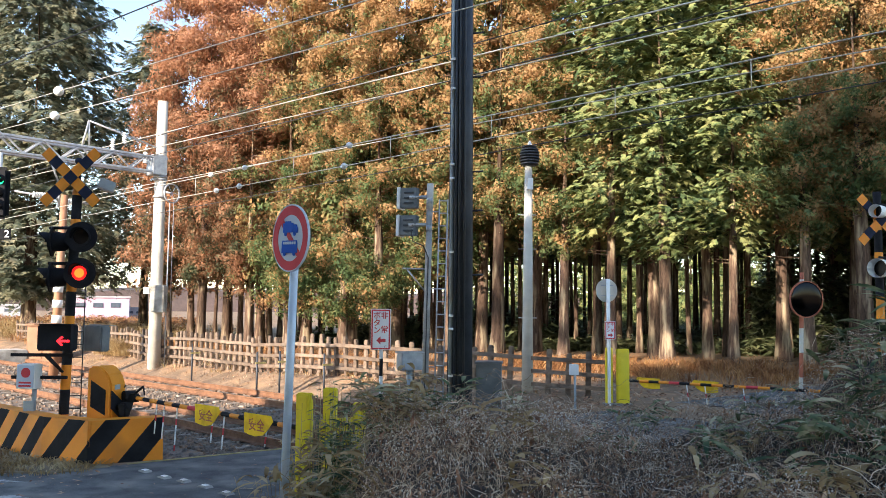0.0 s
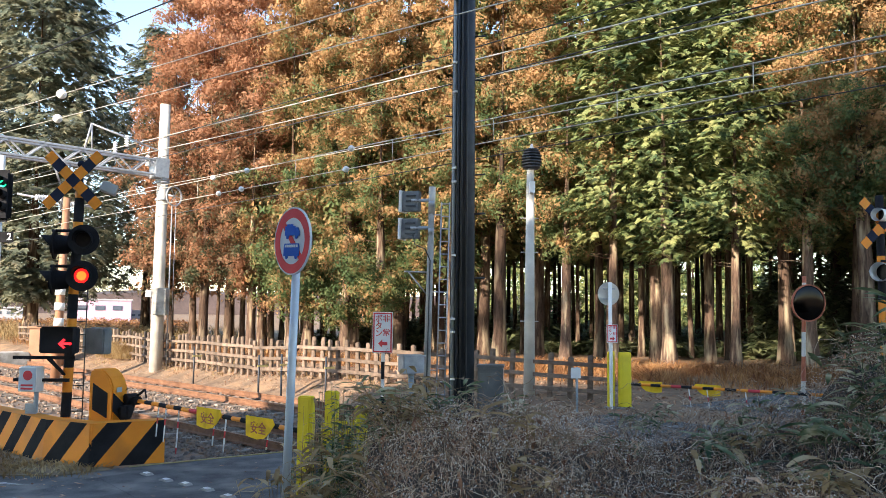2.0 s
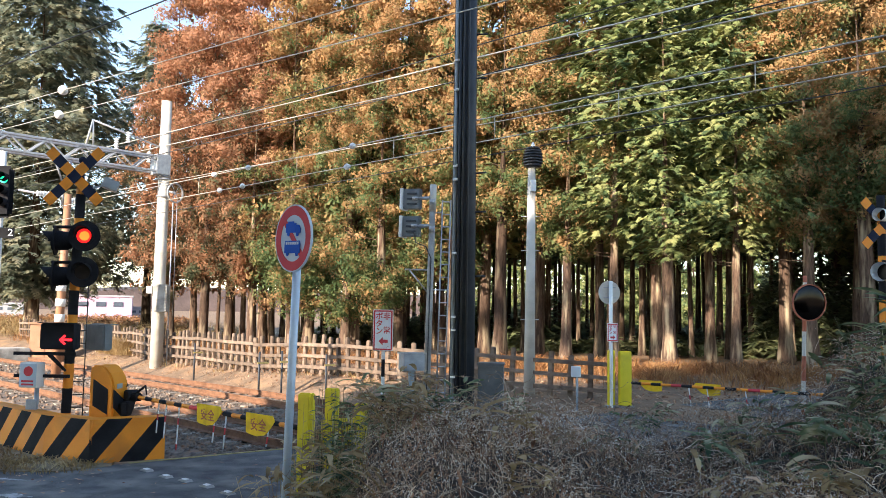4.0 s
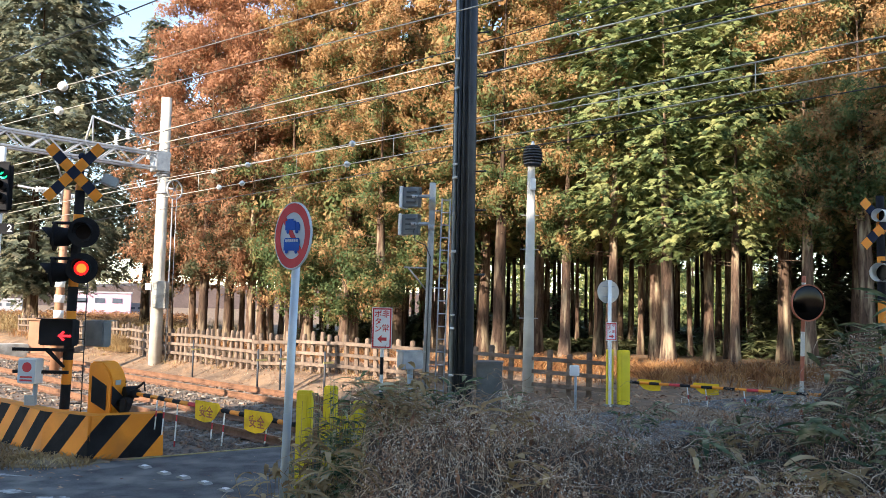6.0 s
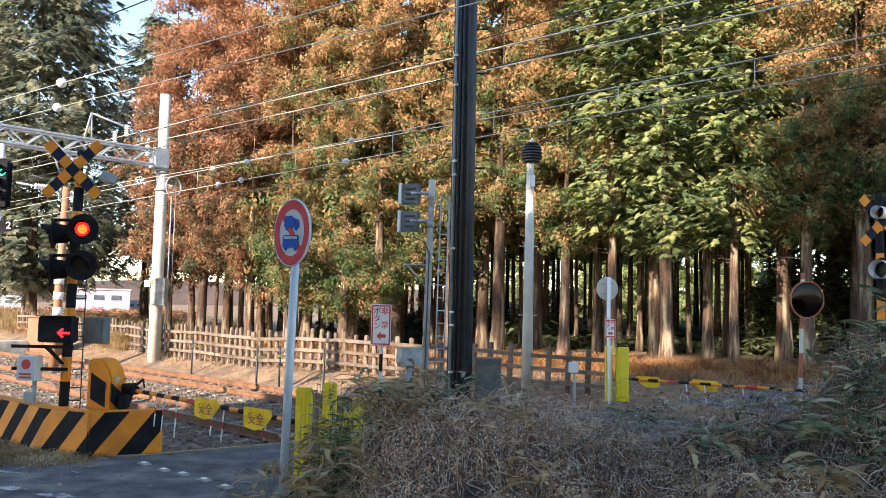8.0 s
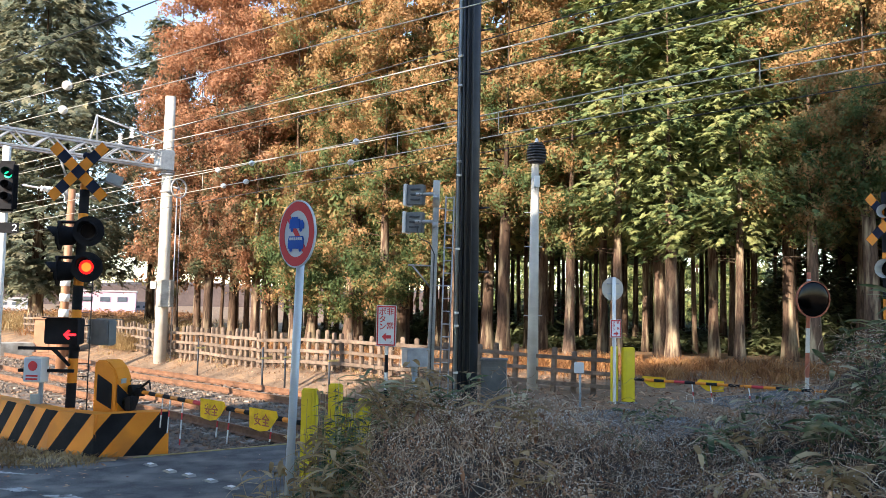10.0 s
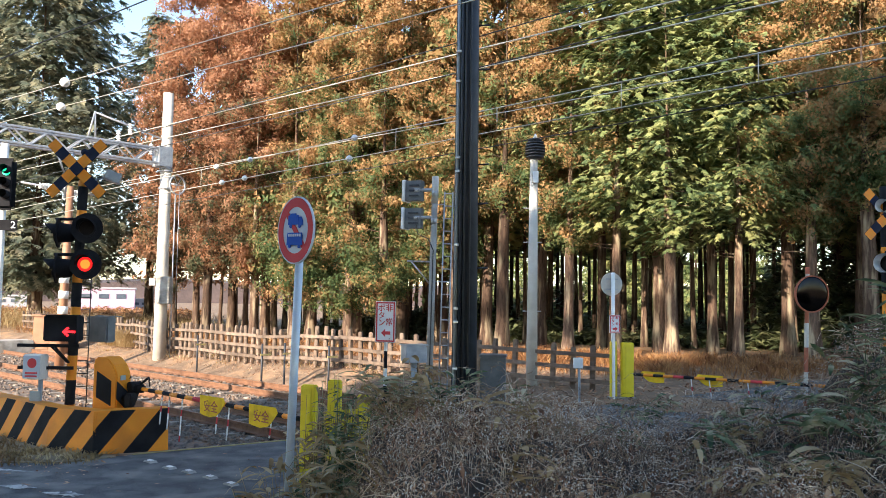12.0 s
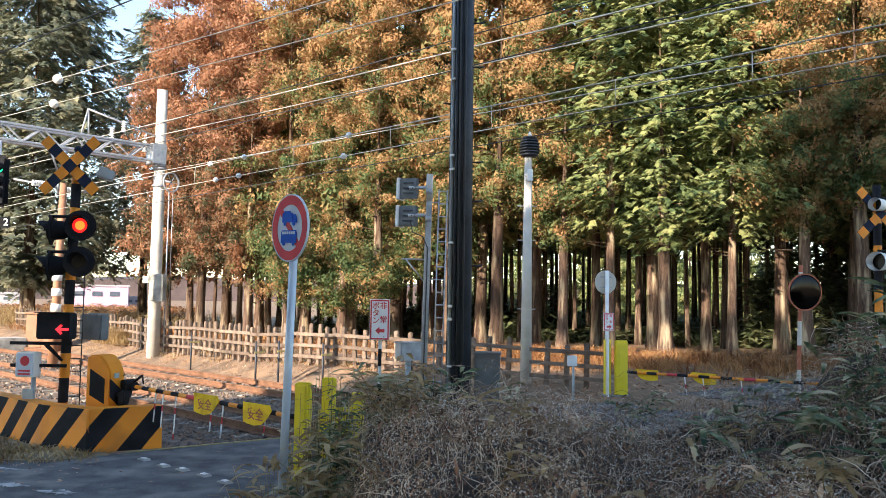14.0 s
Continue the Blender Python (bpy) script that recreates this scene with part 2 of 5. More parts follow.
def ball(bm, at, r, seg=10, squash=(1, 1, 1), mi=0):
    q = bmesh.ops.create_uvsphere(bm, u_segments=seg, v_segments=max(5, seg // 2 + 1), radius=r,
                                  matrix=Matrix.Translation(at) @ Matrix.Diagonal((*squash, 1)))
    for f in {f for v in q["verts"] for f in v.link_faces}:
        f.smooth, f.material_index = True, mi
    return bm


def prism(bm, outline, thick, m=Matrix.Identity(4), mi=0):
    """A flat plate: outline of (x, z) points, thick along y, moved by m."""
    lo = [bm.verts.new(m @ Vector((x, -thick / 2, z))) for x, z in outline]
    hi = [bm.verts.new(m @ Vector((x, thick / 2, z))) for x, z in outline]
    k = len(lo)
    fs = [bm.faces.new(lo), bm.faces.new(hi[::-1])]
    for i in range(k):
        fs.append(bm.faces.new((lo[i], hi[i], hi[(i + 1) % k], lo[(i + 1) % k])))
    for f in fs:
        f.material_index = mi
    bmesh.ops.recalc_face_normals(bm, faces=fs)
    return bm


def tube_along(name, points, radius, material, parent=None, res=2):
    cu = bpy.data.curves.new(name, "CURVE")
    cu.dimensions, cu.bevel_depth, cu.bevel_resolution = "3D", radius, res
    sp = cu.splines.new("POLY")
    sp.points.add(len(points) - 1)
    for p, q in zip(sp.points, points):
        p.co = (*q, 1)
    cu.materials.append(material)
    ob = new(name, cu)
    if parent:
        ob.parent = parent
    return ob


def soup(name, verts, faces, material, parent=None, smooth=False):
    me = bpy.data.meshes.new(name)
    me.from_pydata(verts, [], faces)
    if smooth:
        me.polygons.foreach_set("use_smooth", [True] * len(me.polygons))
    me.materials.append(material)
    ob = new(name, me)
    if parent:
        ob.parent = parent
    return ob


B = bmesh.new

# ---------------------------------------------------------------- plan: u runs along the tracks, n across them
U, N = Vector((-0.718, 0.696, 0)), Vector((0.696, 0.718, 0))
TRACK_RZ = math.degrees(math.atan2(U.y, U.x))      # local x along the tracks
ROAD_DIR = Vector((0.822, 0.569, 0))
NEAR_TRACK, FAR_TRACK = 8.45, 11.65


def site(s, d, z=0.0):
    return U * s + N * d + Vector((0, 0, z))


# ---------------------------------------------------------------- ground, road, tracks
def ground_height(x, y):
    d = x * N.x + y * N.y
    z = -0.08 if d < 5.6 else -0.30
    if d > 13.4:
        z = -0.30 + 0.15 * min(1, (d - 13.4) / 2.5) + 0.20 * min(1, max(0, (d - 26) / 10))
    along = -0.718 * x + 0.696 * y
    rise = 0.16 + 0.30 * min(1, max(0, (along - 11) / 7))
    z += rise * min(1, max(0, (d - 13.3) / 1.1)) * min(1, max(0, (21 - d) / 3))
    return z + 0.05 * noise.noise((x * 0.5, y * 0.5, 0)) + 0.02 * noise.noise((x * 2, y * 2, 3))


def build_ground():
    near = list(np.arange(-60, 60.1, 0.9))
    xs = [-4000, -1500, -600, -250, -120] + near + [120, 250, 600, 1500, 4000]
    ys = [-4000, -1500, -600, -250, -120] + near + [75, 100, 160, 300, 700, 1800, 4000]
    verts = [(x, y, ground_height(x, y)) for y in ys for x in xs]
    w = len(xs)
    faces = [(j * w + i, j * w + i + 1, (j + 1) * w + i + 1, (j + 1) * w + i)
             for j in range(len(ys) - 1) for i in range(w - 1)]
    return tagged(soup("ground", verts, faces, SOIL, smooth=True), "dry orange-brown soil with fallen needles and litter", "ground", kind="structure")


def slab(name, outline, top, thick, material, label, category):
    bm = B()
    prism(bm, [(x, -y) for x, y in outline], thick, pose(0, 0, top - thick / 2, 90))
    return tagged(finish(name, bm, material), label, category, kind="structure")


def build_road():
    slab("road", [(-4.8, 11.1), (-1.6, 7.2), (3.0, 9.3), (10.0, 14.3), (24, 25), (19, 31), (4.75, 18.75), (-2.2, 12.9)], 0.0, 0.5, ASPHALT,
         "dark worn asphalt road over the level crossing", "road")
    slab("side_road", [(-14, 15.2), (-14, 3), (-1.2, 3), (0.2, 7.2), (-1.4, 8.2), (-4.6, 11.0), (-6.5, 11.3)], -0.004, 0.4, ASPHALT,
         "dark patched asphalt lane beside the crossing", "road")
    slab("verge", [(-14, 16.6), (-14, 13.2), (-6.6, 10.75), (-5.1, 10.75), (-4.5, 11.2), (-5.4, 12.0), (-7.0, 13.2)], 0.012, 0.3, DIRT,
         "bare trampled dirt strip with dry grass", "verge")
    # thin yellow edge line
    bm = B()
    a, b = Vector((-4.35, 11.41, 0.005)), Vector((-1.6, 13.31, 0.005))
    mid, ln = (a + b) / 2, (b - a).length
    box(bm, (ln, 0.06, 0.008), mid, (0, 0, math.degrees(math.atan2(ROAD_DIR.y, ROAD_DIR.x))))
    tagged(finish("road_edge_line", bm, DULLLINE), "thin worn yellow painted line along the road edge", "road marking", kind="structure")


def build_track(d, label):
    """Two rails on sleepers; the sleepers and rails are parts of the track."""
    t = thing("railway_track", site(0, d, 0.006), label, "railway track", TRACK_RZ, "railway tracks")
    for off in (-0.5335, 0.5335):
        bm = B()
        prof = [(-0.06, -0.15), (0.06, -0.15), (0.06, -0.138), (0.012, -0.12), (0.012, -0.045), (0.033, -0.035), (0.033, -0.004), (0.026, 0.0),
                (-0.026, 0.0), (-0.033, -0.004), (-0.033, -0.035), (-0.012, -0.045), (-0.012, -0.12), (-0.06, -0.138)]
        m = pose(20, off, 0.0, 0, 0, 90)
        prism(bm, prof, 120, m)
        for f in bm.faces:
            if f.normal.z > 0.9 and f.calc_center_median().z > -0.003:
                f.material_index = 1
        part("rail", bm, [RUST, RAILTOP], t)
    first = None
    for k in range(-6, 90):
        at = Matrix.Translation((-6 + k * 0.62, 0, -0.235))
        if first is None:
            bm = B()
            box(bm, (0.22, 2.0, 0.16), bevel=0.015)
            for off in (-0.5335, 0.5335):
                box(bm, (0.16, 0.26, 0.02), (0, off, 0.085), mi=1)
            first = part("sleeper", bm, [SLEEPER, RUST], t)
            first.matrix_local = at
        else:
            o = new("sleeper", first.data)
            o.parent, o.matrix_local = t, at
    return t


EDGE = [Vector((-4.8, 11.1, 0)), Vector((-2.2, 12.9, 0)), Vector((4.75, 18.75, 0))]      # the road's edge towards the ballast


def build_ballast():
    """The bed, and loose stones over it."""
    bm = B()
    prof = [(5.9, -0.45), (6.9, -0.18), (13.0, -0.18), (13.9, -0.5)]
    prism(bm, prof, 130, Matrix(((N.x, U.x, 0, U.x * 25), (N.y, U.y, 0, U.y * 25), (0, 0, 1, 0), (0, 0, 0, 1))))
    bed = tagged(finish("ballast_bed", bm, STONE), "grey-brown crushed stone bed under both tracks", "ballast", kind="structure")
    rng = np.random.default_rng(4)
    ico = B()
    bmesh.ops.create_icosphere(ico, subdivisions=1, radius=1)
    tv = np.array([v.co[:] for v in ico.verts])
    tf = np.array([[v.index for v in f.verts] for f in ico.faces])
    ico.free()
    V, F, base = [], [], 0
    for i in range(14000):
        s = rng.triangular(-4, 8, 42) if i < 9500 else rng.uniform(6.5, 16)
        d = rng.uniform(6.0, 13.7) if i < 9500 else rng.uniform(5.9, 9.3)
        z = -0.17 if 6.9 < d < 13.0 else (-0.45 + (d - 5.9) * 0.25 if d < 6.9 else -0.20 - (d - 13) * 0.33)
        p = site(s, d, z)
        r = (p - Vector(EYE)).length
        if all((b.x - a.x) * (p.y - a.y) - (b.y - a.y) * (p.x - a.x) < 0.05 for a, b in (((EDGE[0], EDGE[1])), (EDGE[1], EDGE[2]))):
            continue
        k = rng.uniform(0.022, 0.05) * (1 + max(0, r - 16) * 0.025)
        sh = tv * rng.uniform(0.6, 1.25, (12, 1)) * k * rng.uniform(0.7, 1.2, 3)
        V.append(sh + np.array(p))
        F.append(tf + base)
        base += 12
    stones = soup("ballast_stones", np.concatenate(V).tolist(), np.concatenate(F).tolist(), STONE, bed)
    stones["kind"] = "stuff"


build_ground()
build_road()
build_ballast()
build_track(NEAR_TRACK, "rusty steel rails on sleepers, nearer railway track")
build_track(FAR_TRACK, "rusty sunlit steel rails on sleepers, farther railway track")


# ---------------------------------------------------------------- forest
def unit(v):
    return v / np.linalg.norm(v, axis=-1, keepdims=True)


def frond(rng, count, length, width, droop, spread=0.33):
    """One loose spray for shrubs: thin tapered blades fanning out from a twig."""
    V, F = [], []
    for i in range(count):
        a = rng.uniform(-1.9, 1.9)
        up = rng.uniform(-0.5, 0.6)
        d = np.array([math.cos(a), math.sin(a), up])
        side = np.array([-math.sin(a), math.cos(a), rng.uniform(-0.5, 0.5)]) * width * rng.uniform(0.6, 1.2)
        o = rng.normal(0, 1, 3) * np.array([0.55, 0.5, 0.38]) * spread
        l = length * rng.uniform(0.55, 1.1)
        e = o + d * l + np.array([0, 0, -droop * l * 0.45])
        k = len(V)
        V += [o - side, o + side, e]
        F.append((k, k + 1, k + 2))
    return np.array(V), F


def puff(rng, count, radius, leaf):
    """A rounded cluster of short shoots on the outside of a cedar limb: small leaflets that lie round a lumpy shell."""
    d = unit(rng.normal(0, 1, (count, 3)) + np.array([0.45, 0, 0.1]))
    lump = 1 + 0.22 * np.sin(d @ rng.normal(0, 3.4, 3) + rng.uniform(0, 6)) + 0.16 * rng.normal(0, 1, count)
    c = d * (radius * lump)[:, None] * np.array([1.05, 1.0, 0.85])
    t1 = unit(np.cross(d, rng.normal(0, 1, (count, 3))))
    t2 = np.cross(d, t1)
    t2 = unit(t2 + 0.45 * d * rng.uniform(-0.4, 1.0, (count, 1)) - np.array([0, 0, 0.3]))
    l = leaf * rng.uniform(0.6, 1.3, (count, 1))
    w = l * rng.uniform(0.30, 0.45, (count, 1))
    V = np.stack([c - t1 * w - t2 * l * 0.4, c + t1 * w - t2 * l * 0.4, c + t2 * l * 0.75], 1)
    return V.reshape(-1, 3)


def fan(rng, pairs, length, width, broad=0.31):
    """A flat drooping cypress spray: leaflets in two ranks along a bending rib, uneven at the edge."""
    V = []
    bend, curl = rng.uniform(0.5, 1.3), rng.uniform(-0.35, 0.35)
    for i in range(pairs):
        f = (i + 0.5) / pairs
        o = np.array([f * length, curl * f * f * length, -bend * 0.55 * f * f * length])
        for sg in (-1, 1):
            l = width * (1.15 - f) * rng.uniform(0.6, 1.25)
            d = unit(np.array([0.75, sg * rng.uniform(0.5, 1.0), -0.25 - bend * 0.5 * f + rng.uniform(-0.25, 0.2)]))
            s = unit(np.cross(d, np.array([0.35, 0, 1.0]) + rng.normal(0, 0.22, 3))) * l * broad
            V += [o - s, o + s, o + d * l]
    return np.array(V)


def crown_mesh(name, rng, base, top, radius, limbs, clumps, kinds, material, ragged=0.0, inner=0.45, bough=0.30):
    """Clumps of leaves along sagging limbs and in a bough at each tip; the limbs reach unevenly and leave dark gaps.
    ragged: how far down, in metres, single limbs hang below the crown's foot."""
    V = []
    lobes = rng.uniform(0.72, 1.2, 14)
    hang = max(1, int(limbs * 0.07)) if ragged else 0
    for i in range(limbs + hang):
        h = rng.uniform(0, 1) ** 1.25 if i < limbs else 0.02
        z = base + (top - base) * h if i < limbs else base - rng.uniform(0, 1) ** 1.4 * ragged
        az = rng.uniform(0, 2 * math.pi)
        reach = radius * (1 - h ** 2) * lobes[int(az / (2 * math.pi) * 14 + z * 0.8) % 14] * rng.uniform(0.62, 1.12)
        if i >= limbs:
            reach *= rng.uniform(0.25, 0.65)
        if h < 0.08:
            reach *= rng.uniform(0.55, 1)
        reach = max(reach, 0.4)
        for j in range(clumps):
            f = inner + (0.9 - inner) * math.sqrt((j + rng.uniform(0, 1)) / clumps * 2.2) if j < clumps * 0.45 else 0.95
            r = az + rng.normal(0, 0.07)
            p = np.array([math.cos(r) * reach * f, math.sin(r) * reach * f, z - 0.20 * reach * f * f])
            p += rng.normal(0, 1, 3) * ((0.12, 0.12, 0.10) if f < 0.95 else (bough, bough, bough * 0.62))
            v = kinds[rng.integers(len(kinds))]
            r += rng.normal(0, 0.5)
            c, s_ = math.cos(r), math.sin(r)
            til = rng.normal(0.1, 0.25)
            ct, st = math.cos(til), math.sin(til)
            M = np.array([[c, -s_, 0], [s_, c, 0], [0, 0, 1]]) @ np.array([[ct, 0, st], [0, 1, 0], [-st, 0, ct]])
            V.append(v @ M.T * rng.uniform(0.65, 1.3) + p)
    V = np.concatenate(V)
    me = bpy.data.meshes.new(name)
    me.from_pydata(V.tolist(), [], np.arange(len(V)).reshape(-1, 3).tolist())
    me.materials.append(material)
    return me


def trunk_mesh(rng, height, r0, limbs):
    bm = B()
    prev = None
    segs, rings = 9, 9
    lean = rng.uniform(-0.25, 0.25, 2)
    for j in range(rings):
        f = j / (rings - 1)
        z = -0.25 + f ** 1.25 * (height + 0.25)
        r = r0 * (1 - 0.8 * f) * (1 - 0.75 * min(1, max(0, (z - 6.5) / 3.5))) * (1 + 0.35 * math.exp(-max(z, 0) / 0.4))
        ring = [bm.verts.new((math.cos(a) * r * (1 + 0.09 * rng.uniform(-1, 1)) + lean[0] * f * 1.4,
                              math.sin(a) * r * (1 + 0.09 * rng.uniform(-1, 1)) + lean[1] * f * 1.4, z))
                for a in (2 * math.pi * i / segs for i in range(segs))]
        if prev:
            for i in range(segs):
                fc = bm.faces.new((prev[i], prev[(i + 1) % segs], ring[(i + 1) % segs], ring[i]))
                fc.smooth = True
        prev = ring
    bm.faces.new(prev)
    for i in range(limbs):
        h = rng.uniform(0.2, 0.9)
        z, a = h * height, rng.uniform(0, 6.28)
        l = rng.uniform(0.6, 2.0) * (1.1 - h)
        o = Vector((lean[0] * h * 1.4, lean[1] * h * 1.4, z))
        rod(bm, o, o + Vector((math.cos(a) * l, math.sin(a) * l, rng.uniform(-0.25, 0.3))), 0.035, 0.01, 4)
    me = bpy.data.meshes.new("trunk")
    bm.to_mesh(me)
    bm.free()
    me.materials.append(BARK)
    return me


def tree_of(trunk, crown, label, group):
    t = thing("cedar_tree", (0, 0, 0), label, "tree", 0, group)
    for nm, me in (("trunk", trunk), ("crown", crown)):
        o = new(nm, me)
        o.parent = t
    return t


rng = np.random.default_rng(11)
TRUNKS = [trunk_mesh(rng, 21, r, 22) for r in (0.22, 0.27, 0.31, 0.24)]
SLIM = [trunk_mesh(rng, 19, r, 12) for r in (0.15, 0.19)]
TALL = [trunk_mesh(rng, 25, r, 8) for r in (0.24, 0.27)]
PUFFS = [puff(rng, 38, 0.33, 0.112) for _ in range(7)]
LOOSE = [puff(rng, 22, 0.55, 0.27) for _ in range(5)]
COARSE = [puff(rng, 14, 0.8, 0.52) for _ in range(4)]
FANS = [fan(rng, 7, 0.50, 0.23) for _ in range(7)]
GROUP = "planted cedar wood behind the railway"
RUSTY, OCHRE, GREEN = "tall cedar with rusty orange-brown winter foliage", "tall cedar with ochre and green foliage", "tall cypress with yellow-green drooping foliage"
PROTO = {
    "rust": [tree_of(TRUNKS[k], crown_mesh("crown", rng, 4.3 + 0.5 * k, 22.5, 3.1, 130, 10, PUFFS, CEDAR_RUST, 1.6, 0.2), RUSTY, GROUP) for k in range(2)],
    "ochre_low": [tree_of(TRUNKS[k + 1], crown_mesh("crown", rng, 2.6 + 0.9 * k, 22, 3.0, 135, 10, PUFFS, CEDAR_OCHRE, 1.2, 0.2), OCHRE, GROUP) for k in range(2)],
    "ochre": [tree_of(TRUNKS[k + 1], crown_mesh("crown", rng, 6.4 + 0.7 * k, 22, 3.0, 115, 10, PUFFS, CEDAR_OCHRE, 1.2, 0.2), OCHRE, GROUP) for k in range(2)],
    "green": [tree_of(TRUNKS[k + 2], crown_mesh("crown", rng, 5.9 + 0.7 * k, 21.5, 3.2, 250, 14, FANS, CEDAR_GREEN, 1.4, 0.10, 0.40), GREEN, GROUP) for k in range(2)],
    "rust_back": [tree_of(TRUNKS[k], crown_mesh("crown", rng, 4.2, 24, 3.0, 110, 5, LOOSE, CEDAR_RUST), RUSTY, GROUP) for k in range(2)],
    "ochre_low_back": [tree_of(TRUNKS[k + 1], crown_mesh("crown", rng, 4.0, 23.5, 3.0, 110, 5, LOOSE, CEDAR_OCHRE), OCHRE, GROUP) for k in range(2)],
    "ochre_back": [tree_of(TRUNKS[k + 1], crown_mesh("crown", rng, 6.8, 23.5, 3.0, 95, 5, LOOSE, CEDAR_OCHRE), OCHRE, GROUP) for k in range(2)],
    "green_back": [tree_of(TRUNKS[k + 2], crown_mesh("crown", rng, 6.6, 23.0, 3.0, 95, 5, LOOSE, CEDAR_GREEN), GREEN, GROUP) for k in range(2)],
    "thin": [tree_of(SLIM[k], crown_mesh("crown", rng, 6.4, 19.0, 2.5, 22, 4, COARSE, CEDAR_GREEN), "slender shaded cedar deep in the wood", GROUP) for k in range(2)],
    "far": [tree_of(SLIM[k], crown_mesh("crown", rng, 0.6, 14.0, 3.2, 74, 6, LOOSE, CEDAR_GREEN), "leafy green cypress on the far side of the wood", "sunlit trees beyond the wood") for k in range(2)],
    "pine": [tree_of(TALL[k], crown_mesh("crown", rng, 19.4, 23.0, 1.5, 9, 3, LOOSE, CEDAR_GREEN), "unseen tall bare-stemmed pine added behind the lane for dappled shade", "trees that shade the lane") for k in range(2)],
    "shade": [tree_of(TRUNKS[k], crown_mesh("crown", rng, 3.4, 19.0, 2.9, 90, 5, COARSE, CEDAR_GREEN), "unseen tall cedar added behind the lane for shade", "trees that shade the lane") for k in range(2)],
}
used = set()


def plant(kind, k, x, y, rz, scale=1.0):
    proto = PROTO[kind][k % 2]
    m = pose(x, y, ground_height(x, y), 0, 0, rz)
    if id(proto) in used:
        t = copy_thing(proto, m)
    else:
        t = proto
        t.matrix_world = m
        used.add(id(proto))
    t.scale = (scale, scale, scale)
    return t


# the front row runs from far on one side to near on the other; rows behind it thin out
prng = random.Random(5)
FRONT_A, FRONT_B = Vector((-16.3, 45.5, 0)), Vector((25.0, 27.5, 0))
row_dir = (FRONT_B - FRONT_A).normalized()
row_back = Vector((-row_dir.y, row_dir.x, 0))
count = 0
for row in range(8):
    along = prng.uniform(0, 1.5)
    while along < 46 + row * 2:
        p = FRONT_A + row_dir * (along - row * 0.9) + row_back * (row * 3.1 + prng.uniform(-0.7, 0.7))
        f = (along - row * 0.9) / 44
        if row < 2:
            q = f + prng.uniform(-0.025, 0.025)
            kind = "rust" if q < 0.20 else "ochre_low" if q < 0.39 else "ochre" if q < 0.55 else "green" if q < 0.74 or prng.random() < 0.3 else "ochre"
            plant(kind if row == 0 else kind + "_back", count, p.x, p.y, prng.uniform(0, 360), prng.uniform(0.94, 1.1) * (1.04 if row else 1))
        else:
            plant("thin", count, p.x, p.y, prng.uniform(0, 360), prng.uniform(0.9, 1.15))
        count += 1
        along += prng.uniform(2.0, 3.2) if row < 2 else prng.uniform(1.5, 2.9)

# sunlit rows on the far side of the wood, seen between the trunks
for k, x in enumerate((3.0, 5.6, 8.4, 10.8, 13.4)):
    plant("far", k, x, 104 + prng.uniform(-3, 3), prng.uniform(0, 360), 0.95)
for k in range(20):
    x, y = 20.0 + (k % 10) * 2.3 + prng.uniform(-0.6, 0.6), 106 + 5 * (k // 10) + prng.uniform(-2, 2) - (k % 10) * 0.9
    plant("far", k, x, y, prng.uniform(0, 360), prng.uniform(0.85, 1.15))

# shrubs and saplings that close the wood behind the trunks
V, F, nb = [], [], 0
kinds = [frond(rng, 11, 0.42, 0.10, 0.8) for _ in range(6)]
for i in range(8500):
    f = rng.uniform(0.1, 1.1) if i % 3 else rng.uniform(0.7, 1.1)
    row = rng.uniform(2.2, 9.5)
    p = FRONT_A + row_dir * (f * 44) + row_back * (row * 3.1)
    top = (2.3 if f < 0.28 else 3.6 if f < 0.47 else 1.3 if f < 0.71 else 8.5) * (0.5 + 0.5 * min(1, (row - 2) / 4))
    lump = 0.55 + 0.9 * noise.noise((p.x * 0.35, p.y * 0.35, 7))
    z = ground_height(p.x, p.y) + rng.uniform(0.05, 1) * max(0.3, top * lump)
    v, fc = kinds[rng.integers(6)]
    r = rng.uniform(0, 6.28)
    c, s_ = math.cos(r), math.sin(r)
    V.append(v @ np.array([[c, s_, 0], [-s_, c, 0], [0, 0, 1]]) * rng.uniform(0.8, 1.6) + np.array((p.x, p.y, z)))
    F += [tuple(q + nb for q in g) for g in fc]
    nb += len(v)
tagged(soup("undergrowth", np.concatenate(V).tolist(), F, UNDERGROWTH), "dark green shrubs and saplings under the trees", "shrubs", kind="stuff")

# tall grey-green firs at the far end of the line
FIRFANS = [fan(rng, 6, 0.86, 0.42, 0.29) for _ in range(6)]
def fir_tree(at, scale, base, limbs):
    t = thing("fir_tree", at, "huge dense grey-green fir with drooping limbs", "tree", 0, "firs at the end of the wood")
    for nm, me in (("trunk", trunk_mesh(rng, 26, 0.5, 40)), ("crown", crown_mesh("crown", rng, base, 31, 6.8, limbs, 14, FIRFANS, FIR_BLUE, 1.5, 0.12, 0.55))):
        new(nm, me).parent = t
    t.scale = (scale, scale, scale)
    return t


fir = fir_tree((-25.5, 50, -0.2), 1.0, 4.8, 760)
o = copy_thing(fir, pose(-35.0, 57, -0.2, 0, 0, 130))
o.scale = (1.1, 1.1, 1.1)
fir_tree((-22.8, 62, -0.2), 0.8, 8.6, 460)

